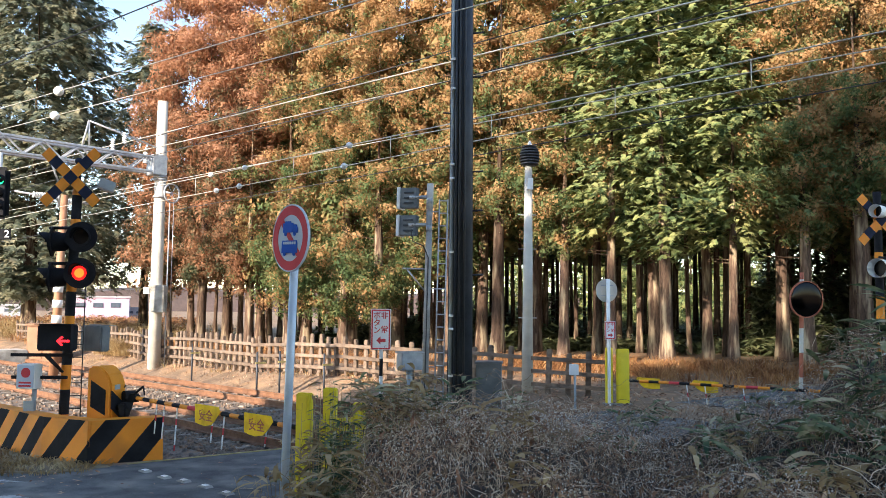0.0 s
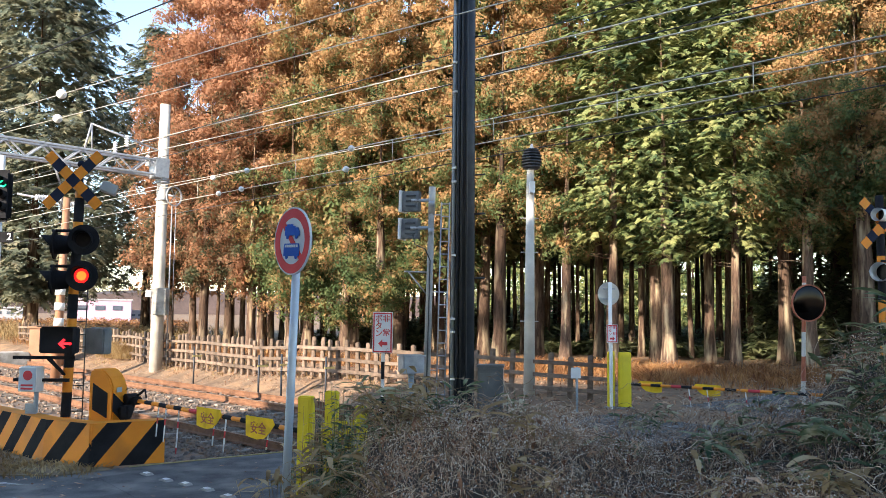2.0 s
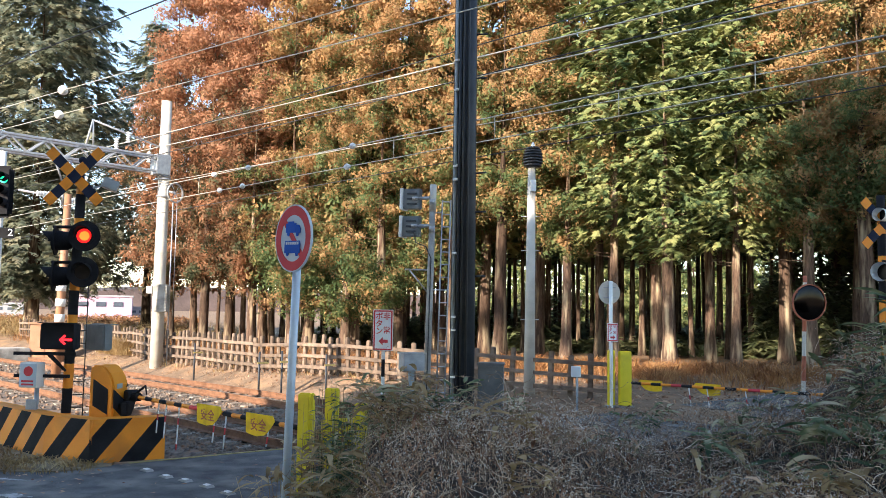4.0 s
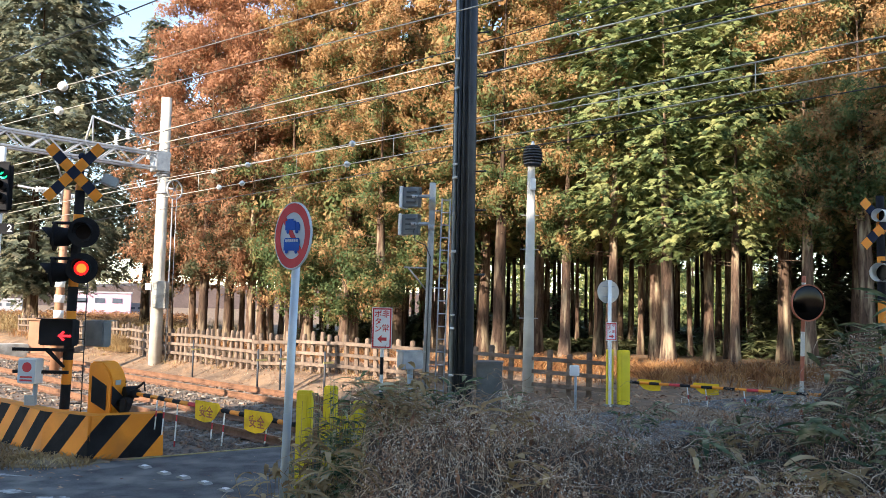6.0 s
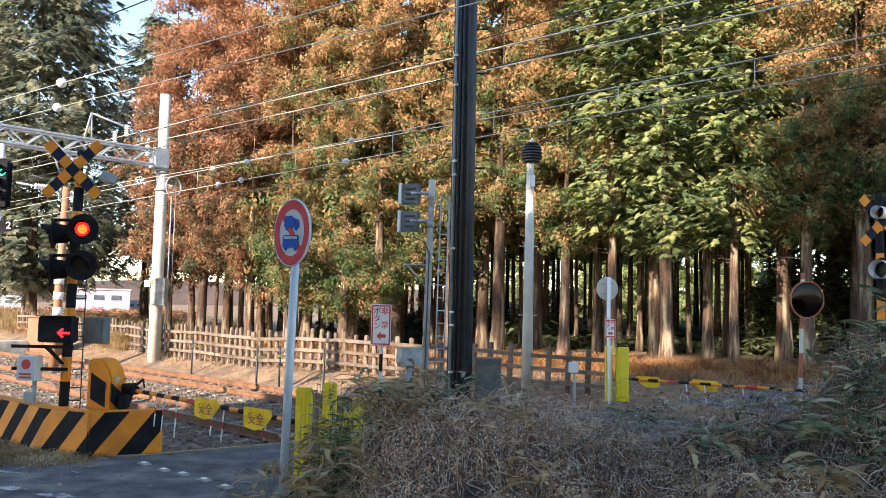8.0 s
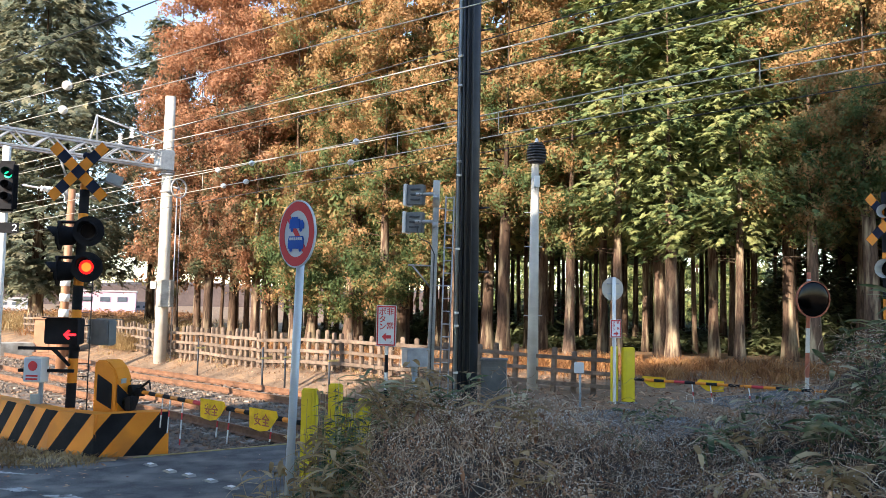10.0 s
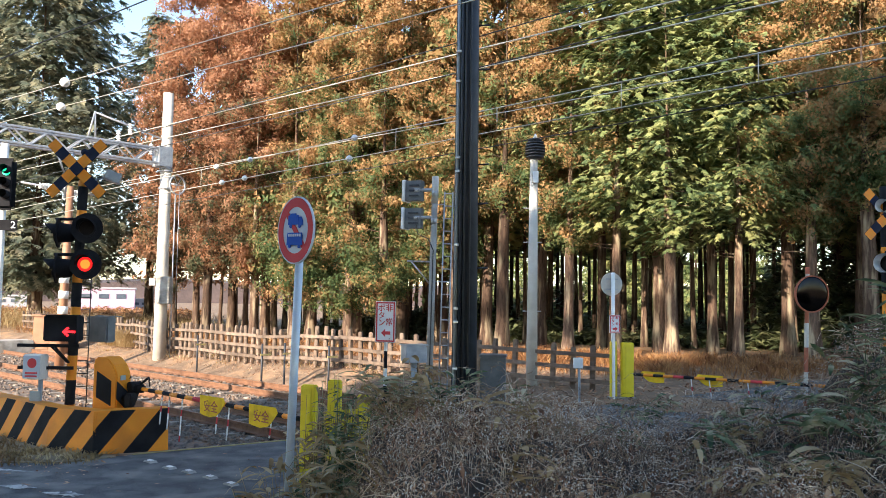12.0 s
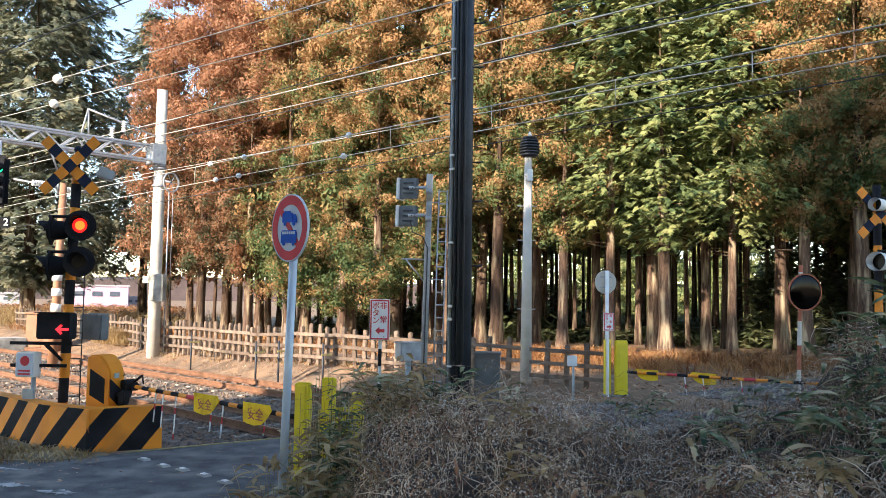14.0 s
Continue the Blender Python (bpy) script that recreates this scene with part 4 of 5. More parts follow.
def build_crossing_signal(at):
    t = thing("crossing_signal", at, "black and orange banded crossing signal with crossbuck and red lamps", "crossing signal", 0, "crossing signals")
    bm = B()
    banded(bm, (-0.02, 0, -0.05), (0.06, 0, 4.05), 0.075, 0.38, 0.2)
    part("post", bm, [BLACK, ORANGE], t)
    bm = B()
    rod(bm, (0.06, 0, 4.05), (0.06, 0, 4.5), 0.06, 0.02)
    ball(bm, (0.06, 0, 4.5), 0.06)
    part("cap", bm, NAVY, t)
    crossbuck(t, 4.22, -0.13)
    for z, lit in ((3.27, "up"), (2.71, "low")):
        flasher(t, (0.26, -0.25, z), 8, lit)
        flasher(t, (-0.28, -0.05, z - 0.06), -75)
        bm = B()
        rod(bm, (-0.35, 0.0, z + 0.16), (0.3, -0.05, z + 0.16), 0.025)
        rod(bm, (-0.35, 0.0, z - 0.1), (0.3, 0.0, z - 0.1), 0.02)
        part("lamp_bracket", bm, BLACK, t)
    direction_box(t, (-0.03, -0.28, 1.72), 0, True)
    direction_box(t, (0.40, 0.12, 1.70), 146, False)
    bm = B()
    box(bm, (0.95, 0.05, 0.05), (-0.36, -0.05, 1.44))
    rod(bm, (-0.30, -0.05, 1.42), (0.0, -0.03, 1.14), 0.02)
    rod(bm, (-0.22, -0.12, 1.42), (0.0, -0.1, 1.18), 0.02)
    part("bracket_bar", bm, BLACK, t)
    bm = B()
    box(bm, (0.85, 0.05, 0.05), (-0.36, -0.1, 1.10))
    part("button_bar", bm, BLACK, t)
    bm = B()
    for k in range(11):
        rod(bm, (-0.08, 0.1, 0.4 + k * 0.2), (0.2, 0.12, 0.4 + k * 0.2), 0.008, seg=6)
    for x in (-0.09, 0.2):
        rod(bm, (x, 0.11, 0.1), (x, 0.11, 2.55), 0.009, seg=6)
    part("step_irons", bm, DARKWIRE, t)
    bm = B()
    box(bm, (0.24, 0.24, 0.16), (0.5, 0.05, 4.12), (0, 20, 20), bevel=0.015)
    rod(bm, (0.1, 0, 4.02), (0.42, 0.05, 4.12), 0.015)
    part("floodlight", bm, GREYPAINT, t)
    return t


build_crossing_signal((-5.81, 12.6, 0))

# emergency button box beside it
t = thing("emergency_button_box", (-6.28, 12.45, 0), "pale grey emergency button box with a red circle", "button box", -8)
bm = B()
box(bm, (0.30, 0.2, 0.38), (-0.02, 0, 1.12), bevel=0.012)
part("case", bm, WHITE, t)
bm = B()
box(bm, (0.28, 0.006, 0.34), (-0.02, -0.103, 1.12))
part("face_plate", bm, SIGNGREY, t)
bm = B()
disc(bm, 0.075, 0.006, (-0.01, -0.109, 1.18))
part("red_disc", bm, SIGNRED, t)
bm = B()
for k in range(2):
    box(bm, (0.2, 0.003, 0.028), (-0.02, -0.108, 1.03 - k * 0.05))
part("caption_bars", bm, SIGNRED, t)
bm = B()
rod(bm, (0.06, 0.02, -0.05), (0.06, 0.02, 0.95), 0.035)
box(bm, (0.18, 0.03, 0.34), (0.03, -0.05, 0.58), bevel=0.005)
part("stand", bm, GREYPAINT, t)


# ---------------------------------------------------------------- barrier machine, arm, striped concrete block
t = thing("barrier_machine", (-4.92, 12.0, 0), "orange crossing barrier machine with black panels", "barrier machine", -12)
bm = B()
prism(bm, [(-0.20, 0), (0.20, 0), (0.20, 1.05), (0.14, 1.20), (0.02, 1.32), (-0.17, 1.32), (-0.20, 1.24)], 0.36)
bmesh.ops.bevel(bm, geom=bm.edges[:], offset=0.022, segments=2, affect="EDGES")
part("body", bm, ORANGE, t)
bm = B()
prism(bm, [(-0.13, 0.74), (0.11, 0.62), (0.11, 0.98), (-0.13, 1.12)], 0.012, pose(0, -0.184, 0))
part("panel", bm, BLACK, t, "black recessed window panel")
bm = B()
prism(bm, [(-0.18, 0.72), (0.18, 0.46), (0.18, 0.74), (-0.18, 0.98)], 0.012, pose(0.204, 0, 0, 0, 0, 90))
part("panel", bm, BLACK, t, "black slanting side panel")
bm = B()
box(bm, (0.012, 0.12, 0.07), (0.205, -0.04, 1.02))
part("badge", bm, GREYPAINT, t)
bm = B()
box(bm, (0.5, 0.46, 0.16), (0, 0, 0.06), bevel=0.01)
part("base", bm, OLDCONC, t)
bm = B()
rod(bm, (0.2, -0.02, 0.72), (0.42, -0.06, 0.76), 0.05)
box(bm, (0.12, 0.14, 0.2), (0.34, -0.05, 0.70), bevel=0.02)
part("arm_shaft", bm, BLACK, t)

ARM_A, ARM_B = Vector((-4.58, 12.05, 0.86)), Vector((-1.62, 9.5, 0.80))


def build_arm(name, a, b, flags, cords, label, deep=0.21):
    d = b - a
    ln = d.length
    t = thing(name, a, label, "barrier", math.degrees(math.atan2(d.y, d.x)), "lowered barrier arms")
    sag = d.z

    def at(x):
        return Vector((x, 0, sag * x / ln))
    bm = B()
    banded(bm, at(0), at(ln), 0.030, ln / 20, ln / 20, 8, tints=(0, 1, 0, 1, 0, 1, 0, 1, 2, 1, 0, 1, 0, 1, 0, 2, 1, 0, 1, 0))
    part("pole", bm, [BLACK, ORANGE, SIGNRED], t)
    bm = B()
    box(bm, (0.34, 0.12, 0.12), (0.02, 0, 0), bevel=0.02)
    box(bm, (0.12, 0.2, 0.2), (-0.2, 0, -0.04), bevel=0.02)
    rod(bm, (0.1, 0, 0.05), (0.3, 0.03, 0.17), 0.018)
    rod(bm, (0.3, 0.03, 0.17), (0.36, 0.02, 0.05), 0.012)
    box(bm, (0.10, 0.16, 0.24), (-0.06, -0.02, -0.10), (0, 25, 0), bevel=0.02)
    box(bm, (0.34, 0.05, 0.05), (-0.08, -0.06, -0.22), (0, -8, 0), bevel=0.01)
    rod(bm, (-0.24, -0.05, 0.1), (-0.12, -0.05, 0.16), 0.03)
    rod(bm, (-0.02, 0.08, 0.02), (-0.02, -0.10, 0.02), 0.075, seg=14)
    part("clamp", bm, BLACK, t)
    for x in flags:
        f = bmesh.new()
        prof = [(q, w * deep) for q, w in ((-0.28, 0.3), (0.26, 0.3), (0.30, 0.0), (0.18, -0.62), (0.10, -0.88), (-0.04, -1.0), (-0.18, -0.94), (-0.27, -0.86))]
        prism(f, prof, 0.008, Matrix.Translation(at(x) + Vector((0, -0.035, 0.02))))
        fl = part("flag", f, FLAGCLOTH, t, "yellow warning flag")
        if deep > 0.2:
            lettering("writing", "安全", 0.16, RIMPAINT, fl, Matrix.Translation(at(x) + Vector((-0.02, -0.041, -0.06))))
    for x, l in cords:
        f = bmesh.new()
        p = at(x)
        banded(f, p, p + Vector((-0.05, 0, -l)), 0.011, 0.09, 0.09, 6, tints=(0, 0, 1, 0))
        part("cord", f, [WHITE, SIGNRED], t)
    return t


build_arm("lowered_barrier", ARM_A, ARM_B, (2.05, 3.15), ((0.75, 0.45), (0.95, 0.5), (1.28, 0.62), (2.15, 0.4), (2.4, 0.45), (3.3, 0.3)),
          "black and orange barrier arm lowered across the road")
build_arm("lowered_barrier", Vector((7.6, 14.4, 0.76)), Vector((4.2, 17.7, 0.68)), (4.3, 3.0), ((3.4, 0.4), (3.0, 0.4), (2.2, 0.4)),
          "black and orange barrier arm lowered on the far side", 0.18)


def build_block():
    """Concrete guard block in orange and black slanting stripes, bent round the machine."""
    pts = [Vector((-9.6, 14.9, 0)), Vector((-6.79, 12.59, 0)), Vector((-5.72, 11.70, 0)), Vector((-4.87, 11.30, 0)), Vector((-3.98, 11.78, 0))]
    lens = [0]
    for a, b in zip(pts, pts[1:]):
        lens.append(lens[-1] + (b - a).length)
    total = lens[-1]

    def along(s, inset):
        s = max(0, min(total, s))
        i = max(k for k in range(len(pts) - 1) if lens[k] <= s + 1e-6)
        d = (pts[i + 1] - pts[i]).normalized()
        side = Vector((-d.y, d.x, 0))
        return pts[i] + d * (s - lens[i]) + side * inset
    t = thing("guard_block", (0, 0, 0), "concrete guard block painted in orange and black slanting stripes", "guard block")
    h, step, slant = 0.60, 0.335, 0.50
    bm = B()
    for i in range(len(pts) - 1):
        s0, s1 = lens[i], lens[i + 1]
        for k in range(int((s0 - slant) / step) - 1, int(s1 / step) + 1):
            poly = [(k * step, 0), ((k + 1) * step, 0), ((k + 1) * step + slant, h), (k * step + slant, h)]
            for lim, sign in ((s0, 1), (s1, -1)):
                cut = []
                for c, d in zip(poly, poly[1:] + poly[:1]):
                    ic, dd = (c[0] - lim) * sign, (d[0] - lim) * sign
                    if ic >= 0:
                        cut.append(c)
                    if ic * dd < 0:
                        w = ic / (ic - dd)
                        cut.append((c[0] + (d[0] - c[0]) * w, c[1] + (d[1] - c[1]) * w))
                poly = cut
                if len(poly) < 3:
                    break
            if len(poly) < 3:
                continue
            d = (pts[i + 1] - pts[i]).normalized()
            side = Vector((-d.y, d.x, 0))
            f = bm.faces.new([bm.verts.new(pts[i] + d * (s - s0) + side * (0.05 * z / h) + Vector((0, 0, z))) for s, z in poly])
            f.material_index = k % 2
    bmesh.ops.remove_doubles(bm, verts=bm.verts, dist=0.0005)
    part("striped_face", bm, [ORANGE, BLACK], t)
    bm = B()
    for i in range(len(pts) - 1):
        n = 3
        for j in range(n):
            s0, s1 = lens[i] + (lens[i + 1] - lens[i]) * j / n, lens[i] + (lens[i + 1] - lens[i]) * (j + 1) / n - 0.0004
            ring_a = [along(s0, 0.012), along(s0, 0.062) + Vector((0, 0, h - 0.006)), along(s0, 0.30) + Vector((0, 0, h)), along(s0, 0.34)]
            ring_b = [along(s1, 0.012), along(s1, 0.062) + Vector((0, 0, h - 0.006)), along(s1, 0.30) + Vector((0, 0, h)), along(s1, 0.34)]
            va, vb = [bm.verts.new(v) for v in ring_a], [bm.verts.new(v) for v in ring_b]
            for q in range(3):
                bm.faces.new((va[q], vb[q], vb[q + 1], va[q + 1]))
            if i == len(pts) - 2 and j == n - 1:
                bm.faces.new(vb)
    bmesh.ops.recalc_face_normals(bm, faces=bm.faces)
    bmesh.ops.remove_doubles(bm, verts=bm.verts, dist=0.001)
    part("core", bm, ORANGE, t, "orange painted concrete core")


build_block()


# ---------------------------------------------------------------- road sign: no lorries or buses
def build_road_sign():
    rz = math.degrees(math.atan2(-N.y, -N.x)) + 90
    t = thing("road_sign", (-1.42, 7.25, -0.10), "round red-rimmed sign forbidding lorries and buses on a pale blue post", "road sign", rz - 4, tilt=(0, 2.4))
    bm = B()
    rod(bm, (0, 0.05, 0), (0, 0.05, 3.2), 0.038, seg=16)
    part("post", bm, POSTPAINT, t)
    z = 2.93
    bm = B()
    disc(bm, 0.302, 0.008, (0, 0, z), 48)
    ring(bm, 0.295, 0.305, 0.02, Matrix.Translation((0, 0, z)), 48)
    plate = part("plate", bm, SIGNGREY, t)
    bm = B()
    ring(bm, 0.21, 0.292, 0.004, Matrix.Translation((0, -0.007, z)), 48)
    prism(bm, [(-0.17, 0.13), (-0.13, 0.17), (0.17, -0.13), (0.13, -0.17)], 0.004, Matrix.Translation((0, -0.007, z)))
    part("red_ring", bm, SIGNRED, plate)
    bm = B()
    y = -0.011
    box(bm, (0.17, 0.005, 0.085), (-0.035, y, z + 0.092))
    prism(bm, [(0.055, 0.045), (0.125, 0.045), (0.125, 0.085), (0.10, 0.12), (0.055, 0.12)], 0.005, Matrix.Translation((0, y, z)))
    box(bm, (0.10, 0.005, 0.02), (-0.04, y, z + 0.142))
    for x in (-0.075, 0.075):
        disc(bm, 0.022, 0.005, (x, y, z + 0.04), 16)
    part("lorry_symbol", bm, SIGNBLUE, plate)
    bm = B()
    prism(bm, [(-0.13, -0.135), (0.13, -0.135), (0.13, -0.05), (0.118, -0.022), (-0.118, -0.022), (-0.13, -0.05)], 0.005, Matrix.Translation((0, y, z)))
    for x in (-0.08, 0.08):
        disc(bm, 0.022, 0.005, (x, y, z - 0.14), 16)
    part("bus_symbol", bm, SIGNBLUE, plate)
    bm = B()
    for k in range(6):
        box(bm, (0.028, 0.004, 0.024), (-0.092 + k * 0.037, y - 0.003, z - 0.045))
    part("bus_windows", bm, SIGNGREY, plate)
    for dz in (0.12, -0.12):
        bm = B()
        box(bm, (0.1, 0.03, 0.03), (0, 0.018, z + dz))
        part("clamp", bm, GALV, t)


build_road_sign()


# ---------------------------------------------------------------- emergency button signs
def button_sign(at, zc, w, h, arrow_flip, rz, post_label, lean=(0, 0)):
    t = thing("emergency_button_sign", at, "white emergency button sign, red arrow, on " + post_label, "sign", rz, "emergency button signs", lean)
    bm = B()
    banded(bm, (0, 0.04, -0.1), (0, 0.04, zc + h * 0.4), 0.03, 0.28, 0.1, 10)
    part("post", bm, [WHITE, BLACK] if "banded" in post_label else [WHITE, WHITE], t)
    bm = B()
    box(bm, (w, 0.012, h), (0, 0, zc), bevel=0.003)
    pl = part("plate", bm, SHEETWHITE, t)
    bm = B()
    b = 0.022
    for x, z, sx, sz in ((0, h / 2 - b, w - b, b), (0, -h / 2 + b, w - b, b), (-w / 2 + b, 0, b, h - b), (w / 2 - b, 0, b, h - b)):
        box(bm, (sx, 0.004, sz), (x, -0.0085, zc + z))
    part("border", bm, SIGNRED, pl)
    bm = B()
    arrow(bm, w * 0.46, (w * 0.02, -0.0085, zc - h * 0.27), arrow_flip)
    part("arrow", bm, SIGNRED, pl)
    u = h / 6.4
    for k, ch in enumerate("非常"):
        lettering("writing", ch, u * 1.22, SIGNRED, pl, Matrix.Translation((w * 0.19, -0.009, zc + h * 0.33 - k * u * 2.2)))
    for k, ch in enumerate("ボタン"):
        lettering("writing", ch, u * 1.22, SIGNRED, pl, Matrix.Translation((-w * 0.19, -0.009, zc + h * 0.33 - k * u * 1.15)))
    for dz in (0.3, -0.3):
        bm = B()
        box(bm, (0.09, 0.05, 0.03), (0, 0.03, zc + dz * h))
        part("clamp", bm, GALV, t)
    return t


button_sign((-0.94, 13.0, 0), 1.87, 0.335, 0.66, 1, -12, "a banded post")
button_sign((3.99, 18.7, 0), 1.75, 0.27, 0.42, -1, 14, "a white post")
t = thing("round_sign", (3.99, 18.76, 0), "round traffic sign seen from its pale back on a white post", "road sign", 14)
bm = B()
rod(bm, (0.0, 0.06, 0), (0.0, 0.06, 2.95), 0.045, seg=14)
part("post", bm, WHITE, t)
bm = B()
disc(bm, 0.275, 0.012, (0.0, 0.14, 2.68), 40)
part("plate", bm, CONCRETE, t)
for dz in (-0.12, 0.12):
    bm = B()
    box(bm, (0.3, 0.03, 0.03), (0.0, 0.115, 2.68 + dz))
    part("rib", bm, GALV, t)


# ---------------------------------------------------------------- yellow guards at the barrier ends
def yellow_guard(x, y, w, dp, h, rz, label, z=0):
    t = thing("yellow_guard", (x, y, z), label, "guard post", rz, "yellow guard posts")
    bm = B()
    box(bm, (w, dp, h), (0, 0, h / 2 - 0.02), bevel=0.015)
    part("post", bm, YELLOW, t)
    bm = B()
    box(bm, (w * 0.5, 0.012, h * 0.9), (0, -dp / 2 - 0.006, h * 0.5))
    part("ridge", bm, YELLOW, t)
    bm = B()
    box(bm, (w + 0.1, dp + 0.1, 0.08), (0, 0, 0.02), bevel=0.01)
    part("base", bm, OLDCONC, t)
    return t


for x, y, w, h in ((-1.55, 9.4, 0.19, 1.24), (-1.28, 9.6, 0.16, 1.28), (-0.96, 9.85, 0.15, 1.08)):
    yellow_guard(x, y, w, 0.09, h, -18, "yellow painted steel guard post beside the crossing")
t = thing("yellow_board", (-1.18, 9.78, 0), "yellow painted board between guard posts", "guard board", 30)
bm = B()
box(bm, (0.5, 0.03, 0.36), (0, 0.04, 0.7), bevel=0.008)
part("board", bm, YELLOW, t)
bm = B()
box(bm, (0.05, 0.03, 0.6), (0, 0.075, 0.28))
part("leg", bm, YELLOW, t)
yellow_guard(3.99, 18.85, 0.16, 0.10, 1.36, 10, "yellow steel guard post on the far side")
yellow_guard(4.30, 18.8, 0.29, 0.12, 1.34, 10, "wide yellow steel guard post on the far side")


# ---------------------------------------------------------------- dark utility pole with conduits
def build_dark_pole():
    t = thing("utility_pole", (0.30, 10.5, -0.1), "black steel utility pole with conduits and pale straps", "utility pole")
    bm = B()
    rod(bm, (0, 0, 0), (0.0, 0, 9.4), 0.145, 0.115, seg=20)
    part("pole", bm, BLACKSTEEL, t)
    for x, y, r, mt in ((-0.155, -0.06, 0.028, GREYPAINT), (-0.10, -0.125, 0.02, BLACKSTEEL), (-0.05, -0.15, 0.016, DARKWIRE), (0.02, -0.155, 0.016, DARKWIRE), (-0.175, 0.02, 0.018, BLACKSTEEL)):
        bm = B()
        rod(bm, (x, y, 0.2), (x * 0.82, y * 0.82, 9.2), r, seg=8)
        part("conduit", bm, mt, t)
    for z in (1.45, 2.05, 2.22, 3.05, 4.02, 4.2, 5.22, 5.62, 6.5):
        bm = B()
        box(bm, (0.075, 0.03, 0.03), (-0.14, -0.10, z), (0, 0, -35), bevel=0.004)
        part("strap", bm, WHITE, t)
    for z, s in ((2.75, 1), (4.12, 1), (4.9, -1), (3.6, 1), (6.0, 1), (5.4, 1)):
        bm = B()
        rod(bm, (0.1 * s, -0.02, z), (0.27 * s, -0.03, z + 0.01), 0.012, seg=6)
        part("step_bolt", bm, BLACKSTEEL, t)


build_dark_pole()
t = thing("wooden_stake", (0.285, 6.45, 0.3), "dark weathered stake among the dead vines", "stake")
bm = B()
rod(bm, (0, 0, 0), (0.01, 0, 1.06), 0.062, 0.055, seg=12)
rod(bm, (0.01, 0, 1.06), (0.012, 0, 1.075), 0.055, 0.04, seg=12)
part("post", bm, BARK, t)
t = thing("equipment_cabinet", (0.66, 10.55, 0), "grey steel equipment cabinet beside the pole", "cabinet", -6)
bm = B()
box(bm, (0.33, 0.3, 1.5), (0, 0, 0.75), bevel=0.012)
part("body", bm, MIDGREY, t)
bm = B()
box(bm, (0.29, 0.012, 0.75), (0, -0.155, 1.05), bevel=0.004)
dr = part("door", bm, MIDGREY, t)
bm = B()
box(bm, (0.02, 0.025, 0.09), (0.11, -0.172, 1.0))
part("handle", bm, BLACKSTEEL, dr)
bm = B()
box(bm, (0.36, 0.33, 0.03), (0, 0, 1.515), bevel=0.008)
part("lid", bm, MIDGREY, t)
t = thing("junction_box", (-0.47, 13.0, 0), "pale grey junction box on a short stand", "junction box", 24)
bm = B()
box(bm, (0.36, 0.26, 0.27), (0, 0, 1.36), bevel=0.015)
part("body", bm, GALV, t)
bm = B()
box(bm, (0.40, 0.30, 0.025), (0, 0, 1.505), bevel=0.006)
part("lid", bm, GALV, t)
bm = B()
rod(bm, (0, 0, -0.05), (0, 0, 1.23), 0.05)
part("stand", bm, GREYPAINT, t)


# ---------------------------------------------------------------- railway signal pole seen from behind
def build_signal_pole():
    t = thing("railway_signal", (-0.28, 15.5, -0.3), "railway signal on a grey pole, two heads seen from behind", "railway signal", 0, tilt=(0, 1.0))
    bm = B()
    rod(bm, (0, 0, 0), (0, 0, 4.95), 0.07, 0.06, seg=14)
    part("pole", bm, OLDCONC, t)
    bm = B()
    rod(bm, (0, 0, 4.42), (0, 0, 4.95), 0.068, seg=14)
    part("pole_top", bm, CONCRETE, t)
    for z in (4.66, 4.12):
        h = new("signal_head")
        h.parent, h.matrix_local = t, pose(-0.40, 0.05, z, 0, 0, -22)
        bm = B()
        box(bm, (0.36, 0.14, 0.40), (0, 0, 0), bevel=0.012)
        part("case", bm, MIDGREY, h)
        bm = B()
        box(bm, (0.06, 0.3, 0.42), (-0.2, 0.04, 0), bevel=0.008)
        part("hinge_side", bm, WHITE, h)
        bm = B()
        for dz in (0.1, 0.0, -0.1):
            box(bm, (0.2, 0.03, 0.03), (0.02, -0.085, dz))
        part("ribs", bm, BLACKSTEEL, h)
        bm = B()
        rod(bm, (-0.4, -0.06, z), (0.0, 0, z + 0.03), 0.035)
        rod(bm, (-0.06, 0, z - 0.05), (0.05, 0, z - 0.05), 0.085, seg=12)
        part("bracket", bm, GALV, t)
    lad = new("ladder")
    lad.parent, lad.matrix_local = t, pose(0.26, -0.05, 0)
    for x in (-0.07, 0.09):
        bm = B()
        rod(bm, (x, 0, 0.3), (x, 0, 4.65), 0.014, seg=8)
        part("stile", bm, GALV, lad)
    for k in range(18):
        bm = B()
        rod(bm, (-0.07, 0, 0.45 + k * 0.245), (0.09, 0, 0.45 + k * 0.245), 0.012, seg=6)
        part("rung", bm, GALV, lad)
    for z in (1.4, 2.9, 4.4):
        bm = B()
        rod(bm, (0, 0, z), (0.2, -0.05, z), 0.012, seg=6)
        part("stay", bm, GALV, t)
    bm = B()
    rod(bm, (-0.5, 0, 3.28), (0.0, 0, 3.28), 0.015, seg=6)
    rod(bm, (-0.42, 0, 3.28), (-0.05, 0, 2.85), 0.015, seg=6)
    part("side_bracket", bm, GALV, t)
    tube_along("cable", [(-0.35, -0.1, 4.0), (-0.3, -0.12, 3.8), (-0.1, -0.1, 3.72), (0, -0.09, 3.5), (0.0, -0.09, 0.5)], 0.012, DARKWIRE, t)


build_signal_pole()


